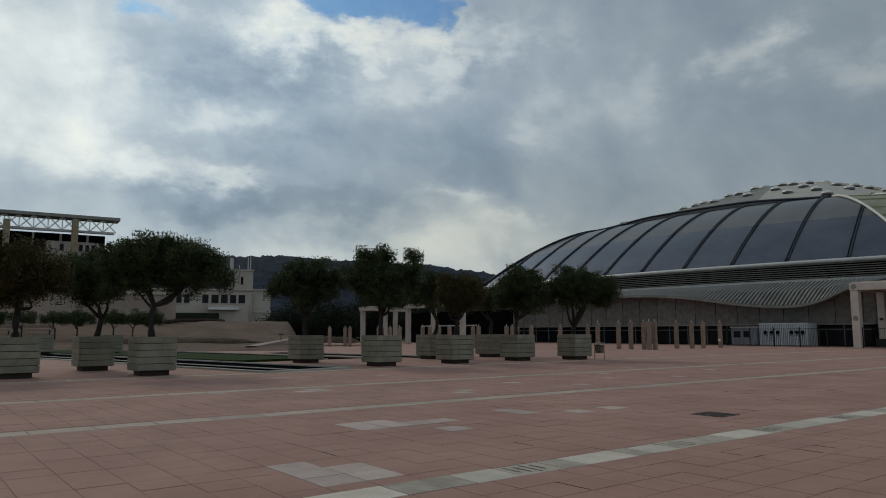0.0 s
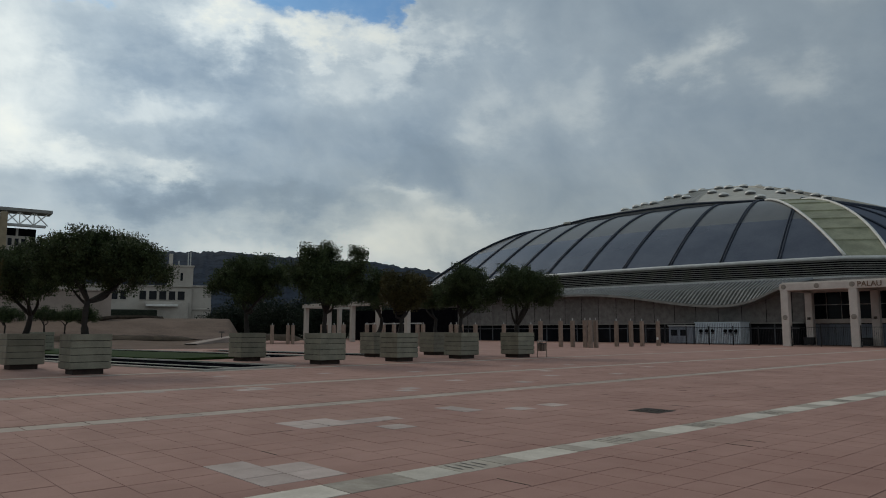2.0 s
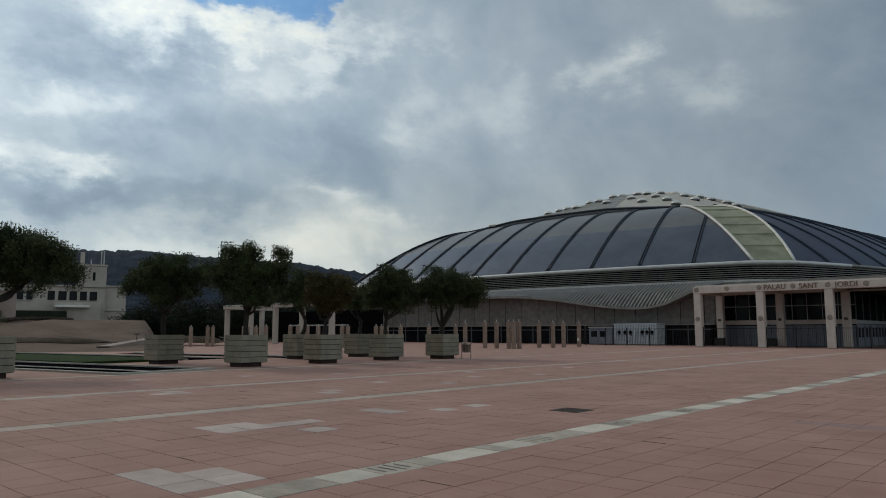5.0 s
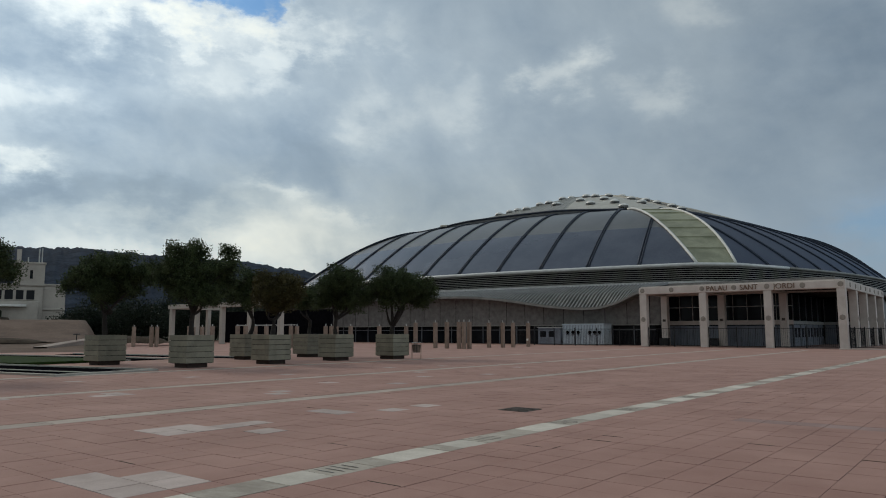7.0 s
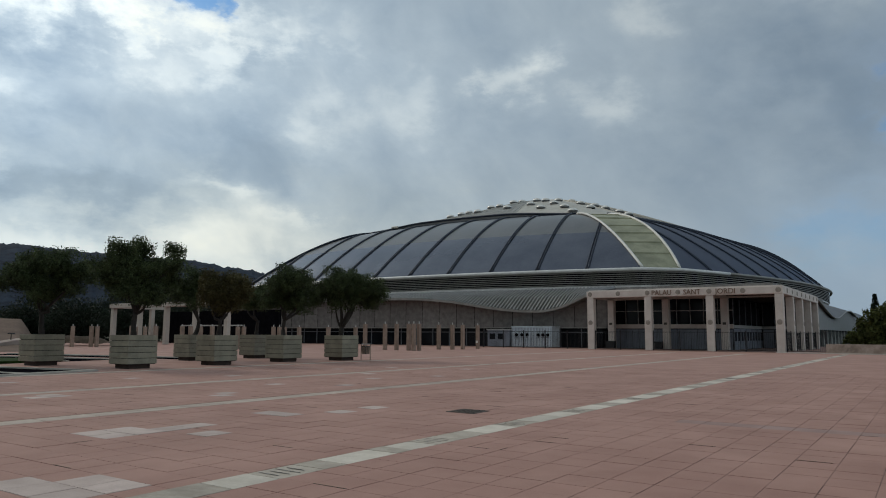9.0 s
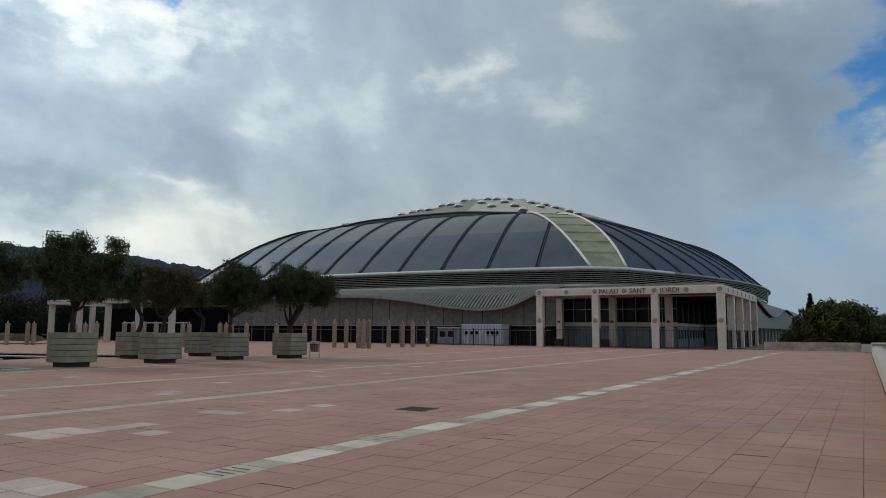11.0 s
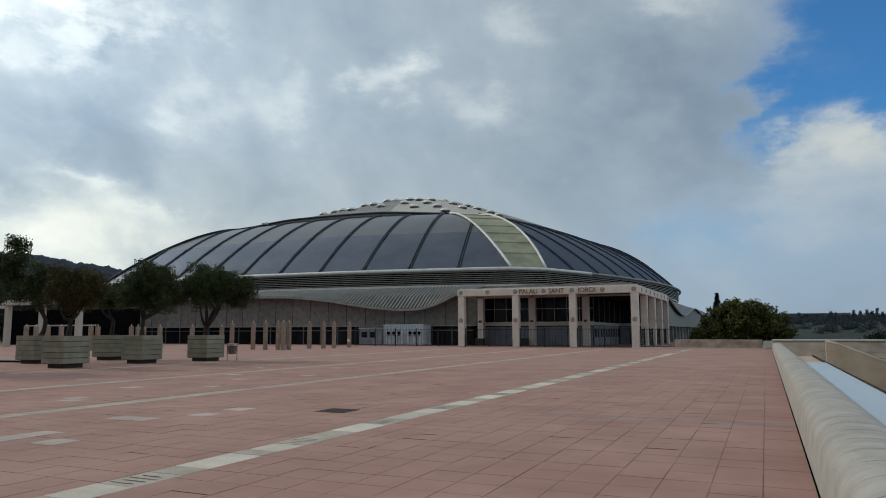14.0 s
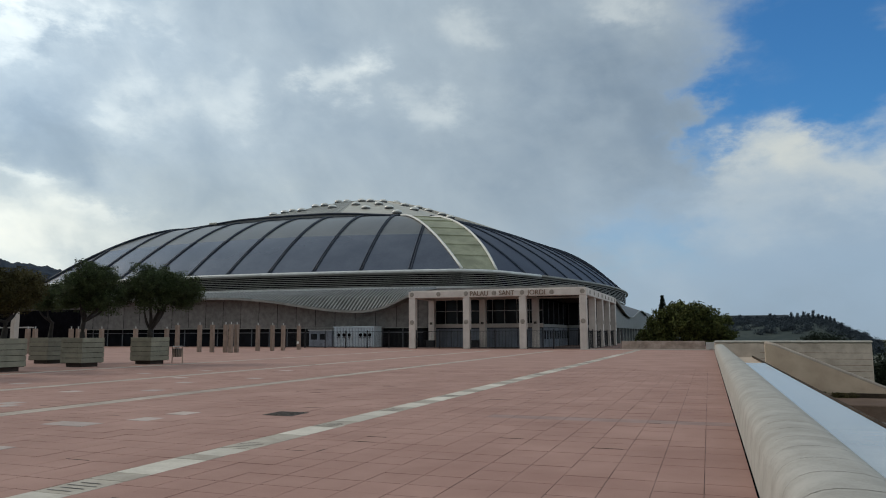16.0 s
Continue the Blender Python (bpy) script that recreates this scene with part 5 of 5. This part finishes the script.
for x0, x1 in ((-21, -19.6), (-18.5, -17.2), (-15.5, -14.2), (-12.8, -11.5), (-9.8, -8.5), (-8.0, -6.8), (-6.3, -5.2), (-2.6, -1.3), (-0.7, 0.8), (1.3, 2.7), (3.2, 4.5), (5.0, 6.4)):
    wdw = part("window", box(x0, x1, -0.06, -0.01, 4.45, 6.3), GLASS, villa)
    part("frame", box(x0 - 0.1, x1 + 0.1, -0.1, -0.065, 6.3, 6.45), VILLA, wdw)
    part("sill", box(x0 - 0.1, x1 + 0.1, -0.2, -0.065, 4.33, 4.45), VILLA, wdw)
part("window", box(5.4, 5.9, -0.22, -0.16, 8.6, 10.3), GLASS, villa, "tall slit window")
part("canopy", box(-1.2, 5.0, -4.4, -3.05, 2.9, 3.35, 0.04), WHITE, villa, "white entrance canopy")
part("hedge", box(-9.0, 1.0, -5.2, -4.5, 0, 2.2, 0.2), HEDGE, villa, "dark clipped hedge")
part("chimney", box(3.0, 3.8, 2, 3, 11.6, 14.6, 0.04), VILLA, villa)
for x, h in ((6.9, 14.8), (7.4, 15.0), (5.0, 13.0)):
    part("mast", rod((x, 1, 11.5), (x, 1, h), 0.12), STEEL, villa)

stadium = thing("stadium", facing(-84.4, 232), "stadium stand under a white lattice roof truss", "stadium")
part("stand", box(-60, 27, 8, 30, 0, 24.0), VILLA, stadium, "pale stand wall")
# shade under the stadium roof, put in as a near-black box
part("shadow_gap", box(-60, 28, 9, 30, 24.0, 31.2), DARK, stadium, "near-black box as the shade under the roof")
part("roof_fascia", box(-60, 30.9, 0, 6, 34.9, 35.9, 0.1), LOUVRE, stadium)
part("lower_chord", box(-60, 29.5, 0.5, 2, 30.8, 31.5, 0.1), FRAME, stadium)
k = 0
while -60 + 3.6 * k < 28:
    x0 = -60 + 3.6 * k
    part("brace", rod((x0, 1, 31.4), (x0 + 3.6, 1, 35.1), 0.16, sides=6), WHITE, stadium)
    part("brace", rod((x0 + 3.6, 1.3, 31.4), (x0, 1.3, 35.1), 0.16, sides=6), WHITE, stadium)
    part("upright", rod((x0, 1, 31.2), (x0, 1, 35.1), 0.15, sides=6), WHITE, stadium)
    if k % 2:
        part("pillar", box(x0, x0 + 0.6, 8.2, 8.8, 24, 31), VILLA, stadium)
    k += 1
for x in (17.6, 0.6, -18):
    part("tower", box(x + 0.4, x + 2.1, -1.5, 0.45, 18, 34.4 if x > 5 else 33.2, 0.1), TOWER, stadium, "yellow stone tower")
part("block", box(12, 26, 4, 9, 20, 28.4, 0.1), VILLA, stadium, "pale stair block")
for x in (20.5, 22.2, 23.8, 15.5):
    part("window", box(x, x + 1.0, 3.9, 3.98, 25.6, 27.6), GLASS, stadium)

# low planting and path on the bank
for name, az0, d0, w0, w1, z0, h, m, label in (("flower_bed", -72, 84, -9, 8, 0.55, 0.5, SCRUB, "dark ground-cover bed on the bank"), ("flower_bed", -62.5, 92, -4, 6, 0.3, 0.8, SCRUB, "dark ground-cover bed by the path")):
    b = bmesh.new()
    bmesh.ops.create_grid(b, x_segments=26, y_segments=10, size=0.5)
    for v in b.verts:
        edge_ = max(0, 1 - (2 * v.co.x) ** 4) * max(0, 1 - (2 * v.co.y) ** 4)
        v.co = Vector((w0 + (w1 - w0) * (v.co.x + 0.5), v.co.y * 6, h * edge_ + 0.15 * noise.noise(v.co * 9)))
    solid(name, b, m, label, "planting", "", True, facing(az0, d0, z0))


def on_bank(a, d, up=0.0):
    fade = ease((-63.4 - a) / 1.2)
    return Vector((d * math.sin(radians(a)), d * math.cos(radians(a)), slope_height(a, d) * fade - 0.1 * (1 - fade) + up))


verts, faces = [], []
for k in range(25):
    a, d = -67.2 + 3.6 * k / 24, 73 + 9 * k / 24
    for da, up in ((-0.42, 0.0), (0.42, 0.0), (0.42, -1.0), (-0.42, -1.0)):
        p = on_bank(a + da, d)
        verts.append((p.x, p.y, 0.32 + 0.75 * k / 24 + up))
    if k:
        for j in range(4):
            faces.append((4 * k - 4 + j, 4 * k - 4 + (j + 1) % 4, 4 * k + (j + 1) % 4, 4 * k + j))
solid("bank_path", data_of("bank_path", verts, faces, TERRACE), TERRACE, "pale path running up the bank", "path")
spot = on_bank(-65.0, 79)
lamp = thing("bollard_lamp", Matrix.Translation(spot), "small dark bollard lamp with a flat top beside the path", "lamp")
part("post", rod((0, 0, 0), (0, 0, 0.95), 0.05, 0.04, 8), BLACK, lamp)
part("hood", rod((0, 0, 0.95), (0, 0, 1.05), 0.34, 0.3, 14), BLACK, lamp)
curve = [on_bank(-73.5 + 4.2 * math.sin(math.pi * k / 24), 101 + 30 * k / 24, 0.12) for k in range(25)]
solid("curved_kerb", data_of("curved_kerb", *tube(curve, 0.28, 6), SCRUB), SCRUB, "curved dark kerb on the bank", "kerb")

# dark trees behind the far portico
rng = np.random.default_rng(31)
for i, (a, d, s) in enumerate(((-64.2, 128, 1.0), (-62.6, 135, 1.15), (-61.0, 126, 1.1), (-59.4, 138, 1.2), (-57.6, 130, 1.1), (-55.8, 140, 1.2), (-54.0, 132, 1.1), (-52.2, 142, 1.15), (-65.4, 150, 0.9), (-50.4, 136, 1.0))):
    tree(facing(a, d, -0.3), [(-2.6 * s, 3.2 * s, 2.1 * s), (0, 4.6 * s, 2.3 * s), (2.4 * s, 3.5 * s, 2.1 * s), (0.5, 2.2 * s, 2.1 * s), (-1.6, 1.5, 1.7)], 160 + i, PINE, "dark evergreen tree behind the far portico", 0, 1.2, 0.22, "evergreen_tree", "tree", "evergreens behind the portico", size=0.32, per=20, twigs=9)
# ---- plaza paving: half-metre terracotta tiles, stone stripes, repaired tiles ----
paving = solid("paving", box(-120, -28.01, -60, 118, -0.03, 0.0), TILE, "terracotta tile paving of the plaza, worn and patched", "pavement")
part("far_field", box(-28.0, 0.34, 34.49, 118, -0.03, 0.0), TILE, paving)
part("near_field", box(-28.0, 0.34, -60, -6.08, -0.03, 0.0), TILE, paving)
part("mortar", box(-28.0, 0.339, -6.07, 34.48, -0.029, -0.004), JOINT, paving, "dusty mortar joints")
WORN = [(-8.5, 3.81), (-8.0, 3.81), (-8.0, 4.33), (-7.5, 4.33), (-7.5, 3.81), (-11.5, 6.41), (-11.0, 6.41), (-11.5, 6.93), (-11.0, 7.45), (-11.0, 7.97), (-11.0, 6.93), (-10.0, 7.45),
        (-11.5, 10.05), (-11.0, 10.05), (-10.5, 11.1), (-10.5, 12.1), (-15.5, 12.1), (-16.0, 12.6), (-17.5, 15.8), (-15.5, 16.8), (-18.5, 9.0), (-19.0, 9.5), (-18.5, 9.5), (-20.0, 7.0), (-19.5, 7.0),
        (-17.0, 20.0), (-16.0, 22.5), (-19.0, 22.0), (-22.0, 18.0), (-22.5, 24.0), (-21.5, 26.5), (-18.0, 27.5), (-23.5, 14.5), (-24.5, 11.0)]
ROW = 0.52
GAP = 0.0022


def tile_points(w, d):
    e = GAP + 0.0035
    v = [(GAP, GAP, -0.03), (w - GAP, GAP, -0.03), (w - GAP, d - GAP, -0.03), (GAP, d - GAP, -0.03)]
    return v + [(e, e, 0), (w - e, e, 0), (w - e, d - e, 0), (e, d - e, 0)]


TILE_FACES = [(4, 5, 6, 7), (0, 1, 5, 4), (1, 2, 6, 5), (2, 3, 7, 6), (3, 0, 4, 7)]
shared = {(m.name, wd): data_of("tile", tile_points(wd, ROW), TILE_FACES, m) for m in (TILE, PATCH) for wd in (0.5, 0.3)}
columns = [(-0.165 - 0.5 * k, 0.5) for k in range(0, 13)] + [(-6.98, 0.3)] + [(-7.48 - 0.5 * k, 0.5) for k in range(43)]
rest_v, rest_f, count = [], [], 0
scuff_v, scuff_f = [], []
rng = np.random.default_rng(77)
for x, wd in columns:
    if any(x + wd > s - 0.27 and x < s + 0.27 for s in STRIPES[1:]):
        s = next(s for s in STRIPES[1:] if x + wd > s - 0.27 and x < s + 0.27)
        if abs(x + wd / 2 - s) < 0.27:
            continue
    if x + wd > 0.33:
        wd = 0.5
    for j in range(78):
        y = -6.07 + ROW * j
        lift, tip = max(-0.002, min(0.0025, float(rng.normal()) * 0.0012)), max(-0.0015, min(0.0015, float(rng.normal()) * 0.0008))
        pale = any(abs(x + wd / 2 - px_ - 0.25) < 0.26 and abs(y - py_) < 0.26 for px_, py_ in WORN)
        near = -9.0 <= x and 4.0 <= y < 12.5
        if pale or (near and count < 285):
            m = PATCH if pale else TILE
            part("tile", shared[(m.name, wd)], m, paving, "pale replacement tile" if pale else "", at=pose(x, y, lift + (0.003 if pale else 0), tip * 40, 0, 0))
            count += 1
        else:
            if x > -4.2 and 13.35 < y < 13.9:  # a scuffed grey row across the tiles
                k = len(scuff_v)
                scuff_v += [(x + vx, y + vy, vz + lift) for vx, vy, vz in tile_points(wd, ROW)]
                scuff_f += [tuple(k + i for i in f) for f in TILE_FACES]
                continue
            k = len(rest_v)
            sx = float(rng.normal()) * 0.002
            rest_v += [(x + sx + vx, y + vy, vz + lift + tip * vy) for vx, vy, vz in tile_points(wd, ROW)]
            rest_f += [tuple(k + i for i in f) for f in TILE_FACES]
tagged(part("further_tiles", data_of("further_tiles", rest_v, rest_f, TILE), TILE, paving), kind="stuff")

tagged(part("scuffed_row", data_of("scuffed_row", scuff_v, scuff_f, SCUFF), SCUFF, paving, "greyish scuffed row of tiles"), kind="stuff")

# stone stripes: marble slabs nearest, plain stone beyond
SLABS = [("M", 0.9), ("T", 0.8), ("M", 0.9), ("T", 0.8), ("M", 0.9), ("T", 0.9), ("M", 0.65), ("S", 0.7), ("T", 0.4), ("M", 1.0), ("T", 0.35), ("M", 0.6), ("S", 0.65), ("T", 0.8), ("M", 1.0), ("S", 0.85),
         ("M", 1.0), ("M", 0.85), ("S", 0.85), ("M", 1.0), ("T", 0.7), ("M", 1.0), ("S", 0.7), ("M", 1.1)]
for s, x in enumerate(STRIPES):
    stripe = solid("stone_stripe", box(x - 0.265, x + 0.265, -60, 116, -0.03, -0.012), GRIME, "pale stone band set into the terracotta paving", "paving band")
    y, k = 0.0, 0
    rng = np.random.default_rng(200 + s)
    while y < (70 if s == 0 else 66):
        if s == 0:  # marble, tan and slotted slabs take turns
            kind, ln = SLABS[k] if k < len(SLABS) else ("MTMS"[int(rng.integers(0, 4))], float(rng.uniform(0.55, 1.1)))
        else:
            kind, ln = "P", 1.0
        m = {"M": MARBLE, "T": TAN_SLAB, "S": TAN_SLAB, "P": STRIPE}[kind]
        slab = part("slab", box(x - 0.265, x + 0.265, y + 0.009, y + ln - 0.009, -0.012, 0.004 + float(rng.normal()) * 0.0015, 0.003), m, stripe, {"M": "greenish white marble slab", "P": ""}.get(kind, "tan weathered slab"))
        for j in range(4 if kind == "S" else 0):
            q = y + 0.1 + 0.13 * j
            part("drain_slot", box(x - 0.2 + 0.05 * (j % 2), x + 0.13 + 0.035 * (j % 3), q, q + 0.019, 0.0065, 0.0085), GRIME, slab, "dark drain slot")
        y, k = y + ln, k + 1
    part("slab", box(x - 0.265, x + 0.265, -60, -0.01, -0.012, 0.003), MARBLE if s == 0 else STRIPE, stripe)

cover = thing("drain_cover", pose(-8.15, 12.93, 0), "square rusty cast-iron drain cover in the paving", "drain cover")
part("frame", box(-0.33, 0.33, -0.33, 0.33, 0.001, 0.012, 0.002), IRON, cover)
for k in range(9):
    part("bar", box(-0.28, 0.28, -0.28 + 0.064 * k, -0.255 + 0.064 * k, 0.012, 0.02), IRON, cover)
rng = np.random.default_rng(404)
crack = thing("open_joint", pose(0, 0, 0), "short dark open joints between worn tiles", "crack", kind="stuff")
for k in range(40):
    x = -7.48 - 0.5 * int(rng.integers(0, 22)) if k % 3 else -0.165 - 0.5 * int(rng.integers(1, 12))
    y = 1.21 + ROW * int(rng.integers(5, 40))
    ln = float(rng.uniform(0.2, 0.5))
    if rng.random() < 0.7:
        part("gap", box(x, x + ln, y - 0.007, y + 0.007, 0.001, 0.0045), SOIL, crack)
    else:
        part("gap", box(x - 0.006, x + 0.006, y, y + ln, 0.001, 0.0045), SOIL, crack)
